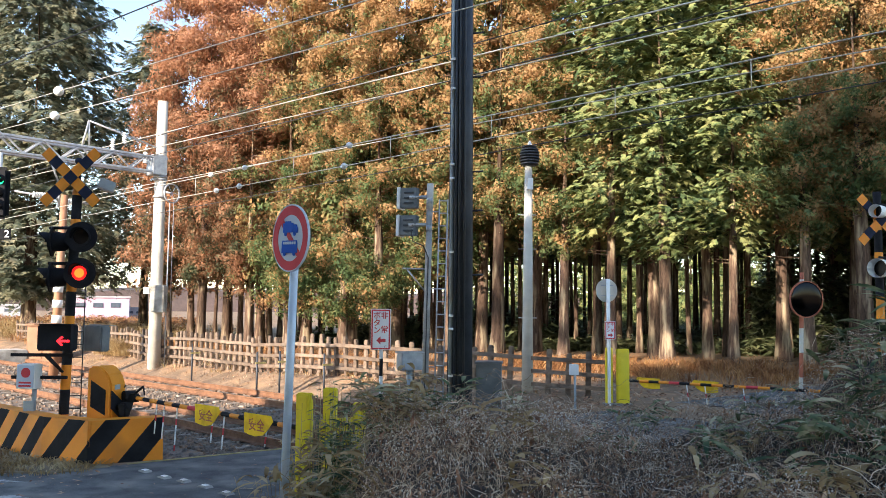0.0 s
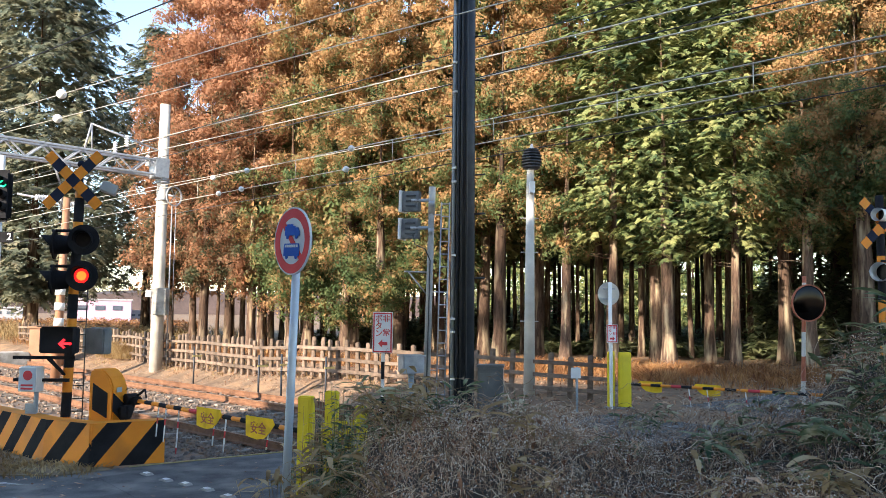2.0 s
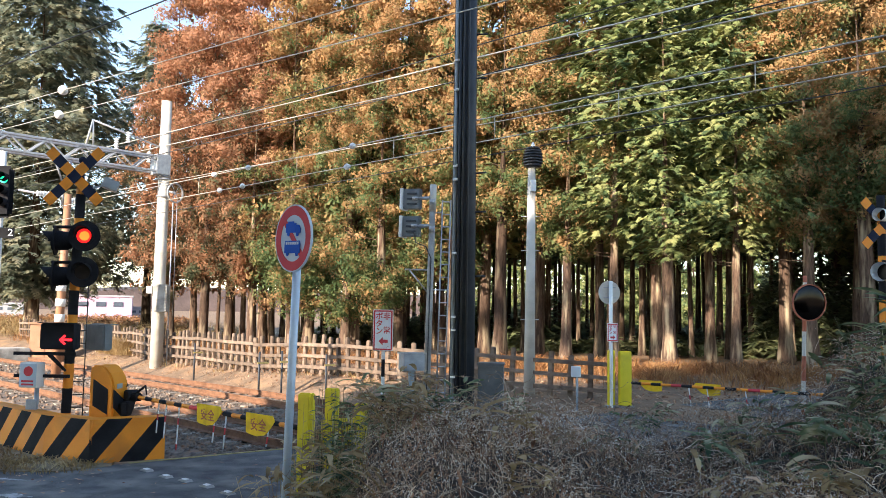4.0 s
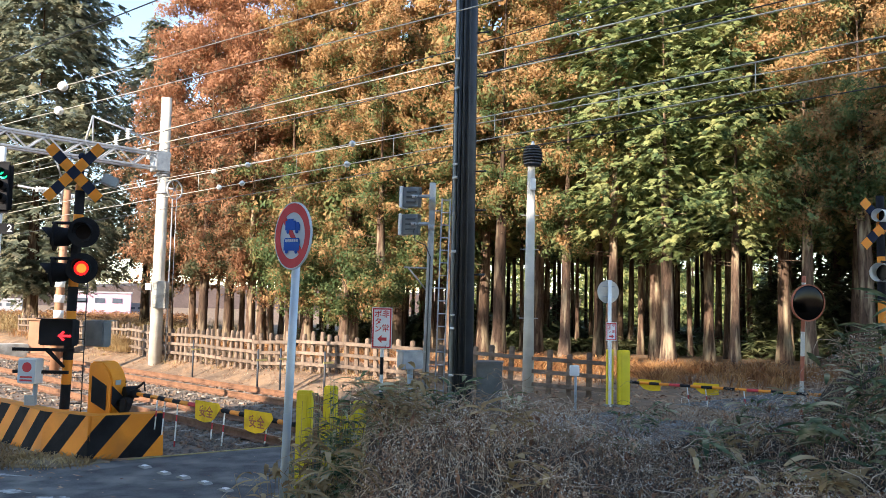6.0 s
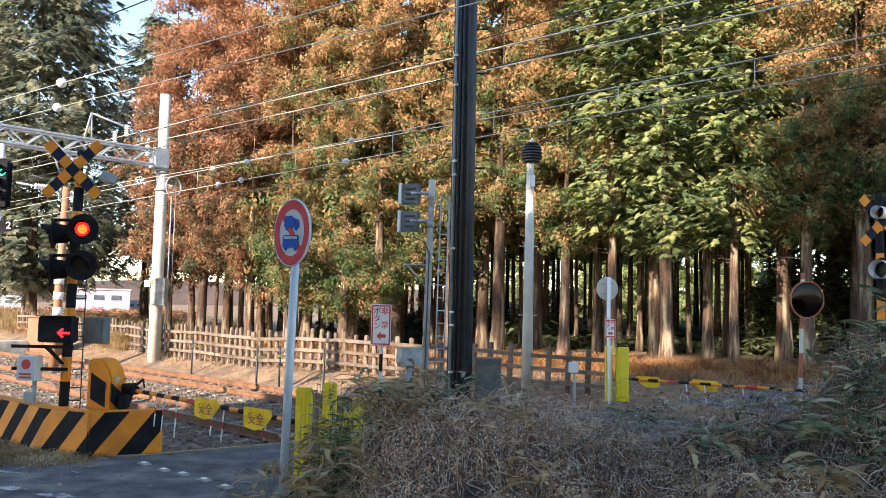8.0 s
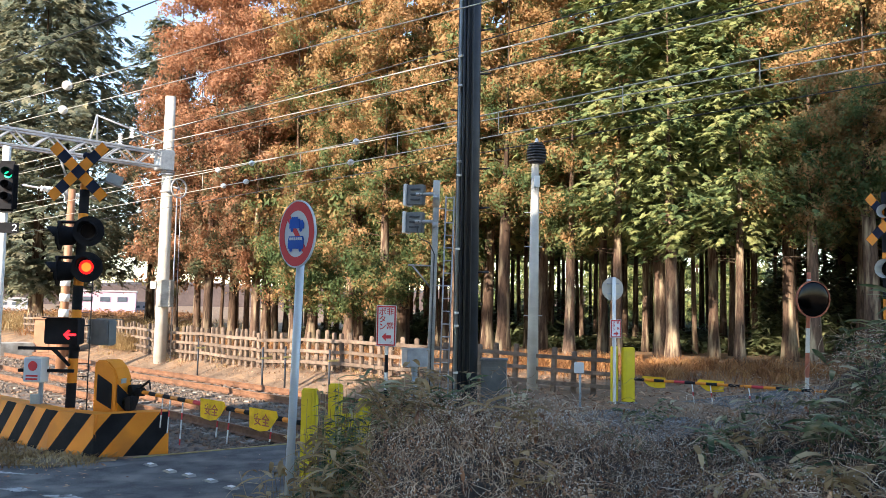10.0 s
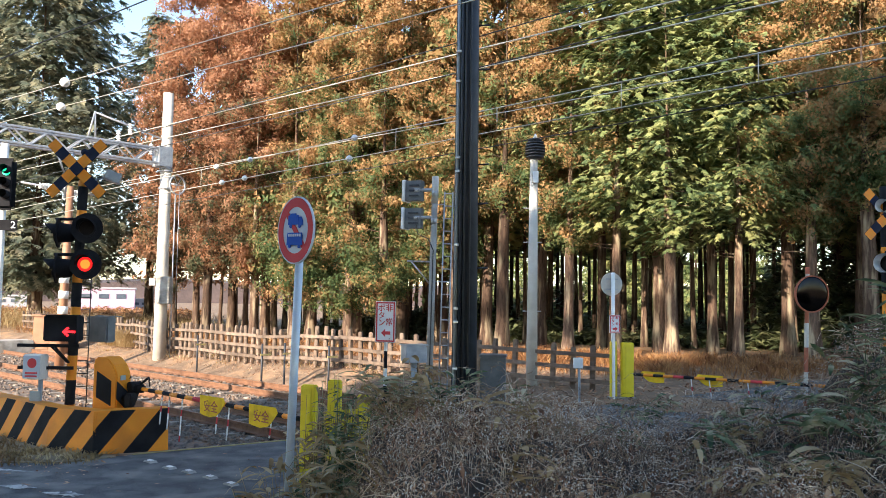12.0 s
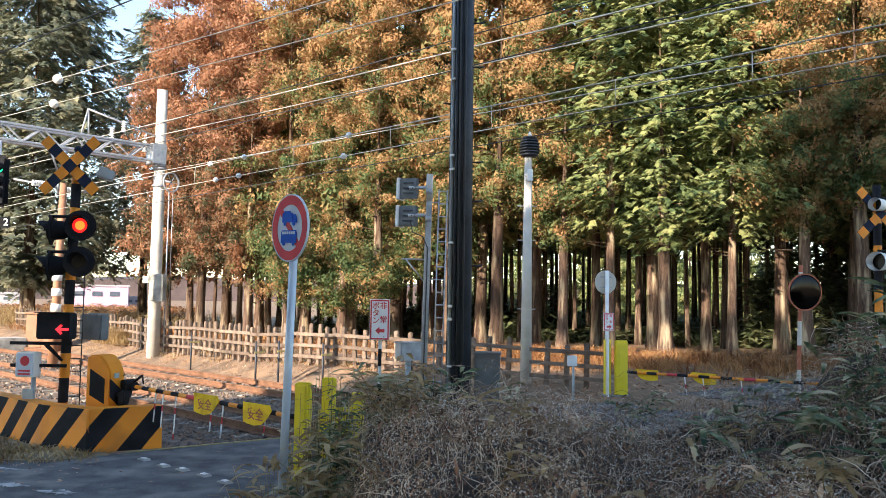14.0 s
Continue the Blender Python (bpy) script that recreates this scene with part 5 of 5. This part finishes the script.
# ---------------------------------------------------------------- speaker post, mirror, far crossing signal
def build_speaker_post():
    t = thing("concrete_lamp_post", (2.3, 20.9, -0.2), "tapered concrete post with a dark louvred head", "lamp post")
    bm = B()
    rod(bm, (0, 0, 0), (0.03, 0, 6.3), 0.155, 0.098, seg=18)
    part("post", bm, CONCRETE, t)
    bm = B()
    for k in range(7):
        f = k / 6
        r = 0.27 * math.sqrt(max(0.15, 1 - (f * 1.15 - 0.45) ** 2))
        rod(bm, (0.06, 0, 6.24 + k * 0.075), (0.06, 0, 6.28 + k * 0.075), r, r * 0.96, seg=20)
    rod(bm, (0.06, 0, 6.2), (0.06, 0, 6.75), 0.18, 0.12, seg=14)
    part("louvred_head", bm, BLACKSTEEL, t)
    bm = B()
    rod(bm, (0.06, 0, 6.75), (0.06, 0, 6.88), 0.07, 0.02)
    part("finial", bm, WHITE, t)
    bm = B()
    box(bm, (0.14, 0.12, 0.3), (0.06, -0.15, 5.7), bevel=0.01)
    part("box", bm, WHITE, t)
    for z in (2.2, 4.0, 4.9):
        bm = B()
        rod(bm, (-0.24, 0, z), (0.24, 0, z), 0.012, seg=6)
        part("step_bolt", bm, GALV, t)


build_speaker_post()
t = thing("small_post_box", (2.88, 17.0, 0), "small pale box on a thin grey post", "post box", 0)
bm = B()
rod(bm, (0, 0, -0.1), (0, 0, 1.08), 0.025)
part("post", bm, GREYPAINT, t)
bm = B()
box(bm, (0.2, 0.06, 0.22), (-0.03, -0.03, 0.96), bevel=0.008)
part("box", bm, WHITE, t)

t = thing("traffic_mirror", (8.14, 18.0, 0), "round convex traffic mirror with an orange rim and post", "traffic mirror", 10, tilt=(3, 0))
bm = B()
banded(bm, (0, 0.09, -0.1), (0, 0.09, 3.1), 0.045, 0.55, 0.3, 12)
part("post", bm, [RIMPAINT, CONCRETE], t)
bm = B()
ring(bm, 0.39, 0.415, 0.05, Matrix.Translation((0.05, 0, 2.5)), 40)
part("rim", bm, RIMPAINT, t)
MIRROR = surface("mirror_glass", (0.012, 0.0122, 0.013), (0.022, 0.0222, 0.0235), 0.5, 0.12, 1.0, 0, 0.05)
bm = B()
ball(bm, (0.05, 0.0, 2.5), 0.39, 32, (1, 0.12, 1))
part("mirror", bm, MIRROR, t)

t = thing("crossing_signal", (7.95, 14.4, 0), "orange and black crossing signal with crossbuck, seen from behind", "crossing signal", 8, "crossing signals")
bm = B()
banded(bm, (0, 0, -0.1), (0, 0, 4.4), 0.07, 0.4, 0.2)
part("post", bm, [ORANGE, BLACK], t)
crossbuck(t, 3.88, -0.10)
bm = B()
rod(bm, (-0.1, -0.14, 4.16), (0.3, 0.0, 4.16), 0.02)
rod(bm, (-0.1, -0.14, 3.2), (0.3, 0.0, 3.2), 0.02)
part("lamp_bracket", bm, BLACK, t)
for z, r in ((4.02, 0.105), (3.0, 0.15)):      # hooded lamps that look down the other road, silver hoods
    h = new("side_lamp")
    h.parent, h.matrix_local = t, pose(-0.02, -0.15, z, 0, 12, -62)
    bm = B()
    rod(bm, (0, 0, 0), (0, -0.26, 0), r * 1.04, r * 1.15, seg=20, caps=False)
    rod(bm, (0, -0.262, 0), (0, 0, 0), r * 1.10, r * 0.98, seg=20, caps=False)
    part("hood", bm, WHITE, h, "pale silver lamp hood")
    bm = B()
    disc(bm, r * 1.02, 0.03, (0, -0.03, 0), 20)
    part("lens", bm, DARKLENS, h)
    bm = B()
    rod(bm, (0, 0, 0), (0, 0.16, 0), r * 1.15, r * 0.7, seg=20)
    part("housing", bm, BLACK, h)
bm = B()
box(bm, (0.3, 0.2, 0.4), (0.0, -0.1, 1.3), bevel=0.01)
part("button_box", bm, WHITE, t)


# ---------------------------------------------------------------- catenary pole, gantry, wires
def ribbed(bm, a, b, discs, outer, inner, seg=12):
    """One turned porcelain body with a row of sheds."""
    a, b = Vector(a), Vector(b)
    turn = (b - a).to_track_quat("Z", "Y").to_matrix()
    steps = [(0.0, inner)]
    for k in range(discs):
        f = k / discs
        steps += [(f + 0.1 / discs, inner), (f + 0.2 / discs, outer), (f + 0.6 / discs, outer * 0.96), (f + 0.85 / discs, inner)]
    steps.append((1.0, inner))
    prev = None
    for f, r in steps:
        rg = [bm.verts.new(a.lerp(b, f) + turn @ Vector((math.cos(w) * r, math.sin(w) * r, 0))) for w in (2 * math.pi * i / seg for i in range(seg))]
        if prev:
            for i in range(seg):
                bm.faces.new((prev[i], prev[(i + 1) % seg], rg[(i + 1) % seg], rg[i]))
        else:
            bm.faces.new(rg[::-1])
        prev = rg
    bm.faces.new(prev)
    return bm


def build_catenary():
    t = thing("catenary_pole", (-10.46, 29.63, -0.35), "tall round concrete railway pole, sunlit", "catenary pole")
    bm = B()
    rod(bm, (0, 0, 0), (0, 0, 10.25), 0.235, 0.185, seg=20)
    part("pole", bm, CONCRETE, t)
    bm = B()
    box(bm, (0.46, 0.4, 1.0), (0.2, -0.28, 2.85), bevel=0.03)
    for k in range(9):
        box(bm, (0.50, 0.44, 0.03), (0.2, -0.28, 2.40 + k * 0.11))
    part("transformer_box", bm, OLDCONC, t)
    bm = B()
    box(bm, (0.2, 0.2, 0.25), (-0.3, -0.1, 3.15))
    part("small_box", bm, WHITE, t)
    bm = B()
    ring(bm, 0.33, 0.37, 0.06, pose(0.52, -0.2, 6.75, 0, 0, 60), 24)
    for k in range(6):
        a = k * math.pi / 3
        rod(bm, (0.52, -0.2, 6.75), (0.52 + 0.18 * math.cos(a), -0.2 + 0.3 * math.cos(a), 6.75 + 0.35 * math.sin(a)), 0.012, seg=6)
    rod(bm, (0.1, 0, 6.85), (0.52, -0.2, 6.75), 0.04)
    part("tension_wheel", bm, GALV, t)
    bm = B()
    rod(bm, (0.42, -0.1, 0.3), (0.42, -0.1, 6.4), 0.025, seg=6)
    rod(bm, (0.6, -0.2, 2.2), (0.6, -0.2, 6.5), 0.012, seg=6)
    part("conduit", bm, GALV, t)
    for z in (7.25, 7.35, 8.05, 6.6):
        bm = B()
        rod(bm, (0, 0, z), (0, 0, z + 0.07), 0.25, seg=20)
        part("clamp", bm, GALV, t)

    g = thing("gantry", (0, 0, 0), "galvanised steel lattice gantry beam across the tracks", "gantry")
    a, b = Vector((-10.5, 29.6, 0)), Vector((-10.5, 29.6, 0)) - N * 13.2
    zt, zb, w = 7.72, 7.18, 0.22
    side = U * w
    for z in (zt, zb):
        for sg in (-1, 1):
            bm = B()
            rod(bm, a + side * sg + Vector((0, 0, z)), b + side * sg + Vector((0, 0, z)), 0.05, seg=6, smooth=False)
            part("chord", bm, GALV, g)
    n = 22
    for sg in (-1, 1):
        for k in range(n):
            bm = B()
            p, q = a.lerp(b, k / n), a.lerp(b, (k + 1) / n)
            z0, z1 = (zt, zb) if k % 2 else (zb, zt)
            rod(bm, p + side * sg + Vector((0, 0, z0)), q + side * sg + Vector((0, 0, z1)), 0.034, seg=6, smooth=False)
            part("brace", bm, GALV, g)
    bm = B()
    box(bm, (0.55, 0.55, 0.75), a + Vector((0, 0, 7.45)) - N * 0.1, (0, 0, 46), bevel=0.02)
    part("end_plate", bm, GALV, g)
    # upright frame with an arm for the feeders
    bm = B()
    p = a - N * 2.65
    for k in (-0.22, 0.05):
        rod(bm, p + N * k + Vector((0, 0, zt)), p + Vector((0, 0, 8.72)), 0.035, seg=6)
    rod(bm, p + Vector((0, 0, 8.70)), a + Vector((0, 0, 8.1)), 0.035, seg=6)
    part("feeder_frame", bm, GALV, g)
    # bracket that steadies the contact wire
    bm = B()
    q = a - N * 3.55
    rod(bm, q + N * 0.25 + Vector((0, 0, zb)), q + Vector((0, 0, 6.1)), 0.035, seg=8)
    rod(bm, q - N * 0.35 + Vector((0, 0, zb)), q + Vector((0, 0, 6.3)), 0.035, seg=8)
    rod(bm, q + Vector((0, 0, 6.3)), q + Vector((0, 0, 5.6)), 0.045, seg=8)
    part("drop_bracket", bm, GALV, g)
    for first, z in ((0.25, 5.78), (-0.84, 5.9)):
        bm = B()
        ribbed(bm, q + N * first + Vector((0, 0, z)), q + N * (first + 0.52) + Vector((0, 0, z)), 6, 0.10, 0.04)
        part("insulator", bm, PORCELAIN, g)
    bm = B()
    rod(bm, q - N * 1.4 + Vector((0, 0, 5.95)), q + N * 1.2 + Vector((0, 0, 5.75)), 0.035, seg=8)
    part("steady_arm", bm, GALV, g)
    for off, z in ((0.35, 8.5), (0.12, 8.2), (0.8, 7.9)):
        bm = B()
        r = a - N * (2.0 - off * 1.8)
        ribbed(bm, r + Vector((0, 0, z - 0.42)), r + Vector((0, 0, z)), 5, 0.08, 0.035)
        part("insulator", bm, PORCELAIN, g)
    # the pole at the other end of the beam
    t2 = thing("catenary_pole", (b.x, b.y, -0.1), "tall round concrete railway pole on the lane's side", "catenary pole")
    bm = B()
    rod(bm, (0, 0, 0), (0, 0, 9.9), 0.235, 0.185, seg=16)
    part("pole", bm, CONCRETE, t2)


build_catenary()


def wire(d, s0, z0, s1, z1, radius, material, label, beads=(), droop=0.0):
    """A wire along the line at d metres across, through two heights; carried far past both ends."""
    slope = (z1 - z0) / (s1 - s0)
    ends = (-14.0, 62.0)
    pts = []
    for k in range(33):
        s = ends[0] + (ends[1] - ends[0]) * k / 32
        pts.append(site(s, d, z0 + slope * (s - s0) - droop * 4 * ((s - 24) / 76 + 0.5) * (0.5 - (s - 24) / 76)))
    t = thing("overhead_wire", (0, 0, 0), label, "overhead wire", 0, "overhead wires")
    tube_along("strand", pts, radius, material, t, 1)
    for s, drop in beads:
        p = site(s, d, z0 + slope * (s - s0))
        bm = B()
        ball(bm, p, drop, 12, (1, 1, 1))
        rod(bm, p - U * drop * 1.5, p + U * drop * 1.5, drop * 0.35, seg=8)
        part("insulator", bm, PORCELAIN, t)


wire(13.9, 23.7, 8.54, 7.27, 8.07, 0.018, WIRE, "thick bright overhead feeder wire")
wire(13.9, 23.7, 8.06, 5.24, 7.55, 0.016, WIRE, "bright overhead feeder wire")
wire(12.5, 21.3, 7.94, 8.0, 7.86, 0.012, DARKWIRE, "dark overhead cable above the tracks")
wire(12.5, 21.3, 7.29, 5.9, 7.16, 0.012, DARKWIRE, "dark overhead cable above the tracks")
wire(6.0, 20.36, 6.77, 7.45, 5.87, 0.008, WIRE, "pale overhead wire with an insulator", ((16.5, 0.1),))
wire(6.5, 21.97, 6.59, 6.21, 5.61, 0.008, WIRE, "pale overhead wire with an insulator", ((18.04, 0.1),))
wire(8.45, 14.79, 4.93, 2.27, 4.94, 0.009, WIRE, "messenger wire over the nearer track", ((14.79, 0.055), (13.52, 0.055), (10.33, 0.055)))
wire(8.45, 14.55, 4.58, 2.27, 4.63, 0.008, WIRE, "contact wire over the nearer track", ((14.55, 0.055), (13.7, 0.055), (10.46, 0.055)))
wire(11.65, 19.8, 6.01, 3.13, 5.76, 0.010, WIRE, "messenger wire over the farther track")
wire(11.65, 10.3, 5.23, 3.14, 5.30, 0.009, DARKWIRE, "contact wire over the farther track")
wire(4.0, 11.33, 5.78, 8.62, 5.59, 0.008, DARKWIRE, "thin dark overhead cable")
for s in (3.5, 5.2, 7.2, 9.3, 11.9, 15.4):
    t = thing("dropper", (0, 0, 0), "thin dropper between messenger and contact wire", "dropper", 0, "droppers")
    bm = B()
    rod(bm, site(s, 8.45, 4.6), site(s, 8.45, 4.94), 0.006, seg=5)
    part("rod", bm, WIRE, t)


# ---------------------------------------------------------------- railway colour-light signal at the edge, cabinet, posts, tufts
t = thing("colour_light_signal", (-8.86, 16.0, -0.3), "black colour-light railway signal showing green", "railway signal", 8)
bm = B()
rod(bm, (-0.1, 0.1, 0), (-0.1, 0.1, 5.6), 0.08, seg=14)
part("pole", bm, WHITE, t)
bm = B()
box(bm, (0.42, 0.16, 1.05), (0, -0.08, 4.75), bevel=0.07)
part("head", bm, BLACK, t)
for k, z in enumerate((4.98, 4.72, 4.48)):
    bm = B()
    disc(bm, 0.07, 0.02, (0.05, -0.17, z), 20)
    part("lens", bm, GREENGLOW if k == 0 else DARKLENS, t, "lit green lens" if k == 0 else "dark lens")
    bm = B()
    rod(bm, (0.05, -0.16, z + 0.05), (0.05, -0.34, z + 0.06), 0.085, 0.08, seg=14, caps=False)
    part("hood", bm, BLACK, t)
lettering("writing", "2", 0.2, SHEETWHITE, t, Matrix.Translation((0.21, -0.12, 3.92)))
bm = B()
box(bm, (0.36, 0.02, 0.21), (0.10, -0.1, 3.92))
part("number_plate", bm, BLACK, t)

t = thing("line_side_cabinet", (-16.7, 34.3, -0.25), "tan painted line-side equipment cabinet", "cabinet", 10)
bm = B()
box(bm, (1.3, 0.9, 1.55), (0, 0, 0.85), bevel=0.03)
part("body", bm, BROWNBOX, t)
bm = B()
box(bm, (1.45, 1.05, 0.09), (0, 0, 1.66), bevel=0.02)
part("roof", bm, BROWNBOX, t)
for x in (-0.31, 0.31):
    bm = B()
    box(bm, (0.56, 0.03, 1.25), (x, -0.46, 0.85), bevel=0.01)
    dr = part("door", bm, BROWNBOX, t)
    bm = B()
    box(bm, (0.03, 0.05, 0.14), (x * 0.2, -0.49, 0.9))
    part("handle", bm, BLACKSTEEL, dr)
t = thing("concrete_trough", (-18.6, 33.2, -0.35), "low weathered concrete trough wall beside the tracks", "trough", 44)
bm = B()
box(bm, (2.8, 1.3, 0.75), (0, 0, 0.35), bevel=0.05)
part("wall", bm, OLDCONC, t)
t = thing("line_side_pole", (-12.5, 26.2, -0.35), "slim weathered wooden pole with a collar", "pole")
bm = B()
rod(bm, (0, 0, 0), (0.12, 0, 6.2), 0.15, 0.11, seg=14)
part("pole", bm, BROWNBOX, t)
for z in (2.0, 2.5, 3.0):
    bm = B()
    rod(bm, (0.04, 0, z), (0.05, 0, z + 0.25), 0.155, seg=14)
    part("collar", bm, WHITE, t)
for x, y in ((-4.95, 22.0), (-3.05, 21.5), (-4.45, 22.6), (-8.1, 26.5)):
    t = thing("marker_post", (x, y, -0.35), "thin dark steel marker post by the track", "marker post", 46, "marker posts")
    bm = B()
    rod(bm, (0, 0, 0), (0, 0, 1.35), 0.028, seg=8)
    part("post", bm, BLACKSTEEL, t)
    bm = B()
    box(bm, (0.34, 0.02, 0.05), (0.1, -0.03, 1.05))
    part("bar", bm, DULLLINE, t)

for x, y in ((-3.92, 10.92), (-3.53, 10.54), (-3.21, 10.32), (-2.85, 10.02), (-2.5, 9.67)):
    t = thing("road_stud", (x, y, 0), "pale raised reflective road stud", "road stud", -43, "road studs across the lane")
    bm = B()
    prism(bm, [(-0.10, 0), (0.10, 0), (0.06, 0.022), (-0.06, 0.022)], 0.11)
    part("body", bm, OLDCONC, t)
    bm = B()
    box(bm, (0.09, 0.06, 0.012), (0, 0, 0.024), bevel=0.003)
    part("reflector", bm, WHITE, t)
wr = random.Random(77)
WORN = surface("worn_white_line", (0.30, 0.30, 0.30), (0.62, 0.62, 0.60), 0.1, 0.8, 0, 0.2, 0.01, (0.09, 0.09, 0.09))
for (x, y, w, h) in ((-4.9, 9.4, 0.5, 0.12), (-4.25, 9.1, 0.55, 0.16), (-6.6, 10.35, 1.2, 0.1), (-5.6, 10.3, 0.9, 0.07)):
    bm = B()
    pts = [(w / 2 * math.cos(a) * wr.uniform(0.35, 1.1), h * 0.8 * math.sin(a) * wr.uniform(0.25, 1.1)) for a in (k * 2 * math.pi / 34 for k in range(34))]
    prism(bm, pts, 0.006, pose(x, y, 0.002, 90, 0, -12))
    tagged(finish("road_marking", bm, WORN), "worn white paint patch on the asphalt", "road marking", kind="structure")


def dry_tufts(name, spots, blades, height, spread, seed, label, material=DRYGRASS, base=None):
    r = random.Random(seed)
    V, F = [], []
    for cx, cy in spots:
        zb = ground_height(cx, cy) if base is None else base
        for i in range(blades):
            a, sp = r.uniform(0, 6.28), spread * math.sqrt(r.random())
            b = Vector((cx + math.cos(a) * sp, cy + math.sin(a) * sp, zb - 0.03))
            d = Vector((math.cos(a + r.uniform(-1, 1)), math.sin(a + r.uniform(-1, 1)), 0))
            h, out = height * r.uniform(0.4, 1.1), r.uniform(0.1, 0.6) if r.random() < 0.5 else r.uniform(0.6, 1.5)
            path = [b + d * h * out * q * q + Vector((0, 0, h * (q - 0.25 * q * q))) for q in (0, 0.4, 0.75, 1)]
            ribbon(path, 0.010, V, F, Vector((-d.y, d.x, 0)))
    return tagged(soup(name, V, F, material), label, "dry grass", kind="stuff")


gr = random.Random(55)
spots = []
for k in range(260):      # along the fence and the wood's edge
    f = gr.random()
    p = Vector((-23, 46, 0)).lerp(Vector((14, 25, 0)), f) + Vector((gr.uniform(-2.5, 2.5), gr.uniform(-3.5, 4), 0))
    if p.x * N.x + p.y * N.y > 14.6:
        spots.append((p.x, p.y))
for k in range(120):      # thicker brush in front of the trunks beside the road
    p = Vector((3.0, 33.5, 0)).lerp(Vector((17, 27.5, 0)), gr.random()) + Vector((gr.uniform(-1, 1), gr.uniform(-2.5, 2.0), 0))
    spots.append((p.x, p.y))
dry_tufts("dry_undergrowth", spots, 50, 0.75, 0.6, 1, "orange-brown dry grass and ferns at the wood's edge", FERN)
spots = [(site(gr.uniform(14, 34), gr.uniform(13.9, 16.5)))[:2] for k in range(40)]
spots2 = [(gr.uniform(-42, -15), gr.uniform(45, 62)) for k in range(320)]
dry_tufts("reed_bank", spots2, 30, 1.7, 1.3, 9, "tall straw-coloured reeds behind the fence")
dry_tufts("bank_grass", spots, 40, 0.22, 0.45, 2, "short straw-coloured grass on the track side")
dry_tufts("pampas_tuft", [(-13.2, 33.0), (-12.7, 32.6), (-13.8, 33.6)], 420, 1.0, 0.55, 3, "pale sunlit tuft of tall dry grass")
spots = [(gr.uniform(-9.5, -4.7), gr.uniform(10.7, 13.5)) for k in range(420)]
dry_tufts("verge_grass", [(x, y) for x, y in spots if 10.75 < y + 0.36 * (x + 6.6) * (x < -6.6) and y < 11.45 - 0.85 * (x + 5.6) * (x < -5.2)], 26, 0.13, 0.22, 4, "thin trodden dry grass on the dirt strip", base=0.02)


def build_litter():
    """Fallen leaves, twigs and grit on the lane and the verge."""
    r = random.Random(91)
    V, F = [], []
    for i in range(5200):
        x, y = r.uniform(-9, 0.4), r.uniform(5.5, 13)
        near_verge = math.exp(-abs(y - 10.9 + 0.30 * (x + 6)) / 0.7) if x < -4.4 else 0.04
        near_bank = math.exp(-abs(x + 1.3) / 0.5)
        if r.random() > max(near_verge, near_bank * 0.8, 0.06):
            continue
        a, l = r.uniform(0, 6.28), r.uniform(0.012, 0.05)
        d = Vector((math.cos(a), math.sin(a), r.uniform(-0.1, 0.3)))
        p = Vector((x, y, 0.018))
        ribbon([p, p + d * l, p + d * l * 1.8], l * 0.35, V, F, Vector((-d.y, d.x, r.uniform(-0.3, 0.3))))
    for i in range(9000):
        x, y = r.uniform(-9, 15), r.uniform(17, 36)
        if x * N.x + y * N.y < 14.5:
            continue
        if (x - 4.75) * 0.66 - (y - 18.75) * 0.76 > 0:
            continue
        a, l = r.uniform(0, 6.28), r.uniform(0.03, 0.10)
        d = Vector((math.cos(a), math.sin(a), r.uniform(-0.05, 0.6)))
        p = Vector((x, y, ground_height(x, y) + 0.015))
        ribbon([p, p + d * l, p + d * l * 1.8], l * 0.35, V, F, Vector((-d.y, d.x, r.uniform(-0.4, 0.4))))
    for i in range(12000):      # needles, twigs and dead grass on the bank beside the far track
        p = site(r.uniform(9, 36), r.uniform(13.3, 16.5))
        a, l = r.uniform(0, 6.28), r.uniform(0.015, 0.06)
        d = Vector((math.cos(a), math.sin(a), r.uniform(0.0, 0.9)))
        p = Vector((p.x, p.y, ground_height(p.x, p.y)))
        ribbon([p, p + d * l, p + d * l * 1.8], l * 0.22, V, F, Vector((-d.y, d.x, r.uniform(-0.4, 0.4))))
    tagged(soup("leaf_litter", V, F, DEADLEAF), "fallen dry leaves and grit on the lane", "leaf litter", kind="stuff")


build_litter()


# ---------------------------------------------------------------- what moves: the lamp plates turn as the lights flash
UP = ((0.27, 0.70), (1.46, 1.95), (2.71, 3.24), (3.94, 4.45), (5.16, 5.63), (6.38, 6.94), (7.60, 8.08), (8.83, 9.33), (10.06, 10.58), (11.25, 11.85), (12.55, 13.06), (13.75, 14.3))


def motions():
    step = 1 / 30
    for lens, which in FLIPS:
        rows, on = [(0.0, 180 if which == "up" else 0)], which == "low"
        turn = rows[0][1]
        changes = [(t, k == 0) for span in UP for k, t in enumerate(span)]
        for t, up in changes:
            if t > 13.9:
                break
            rows.append((t - 2 * step, turn))
            for k in range(1, 4):
                rows.append((t + (k - 2) * step, turn + 60 * k))
            turn += 180
        rows.append((14.0, turn))
        walk(lens, [(t, pose(0, 0, 0, 0, 0, a)) for t, a in rows])


motions()
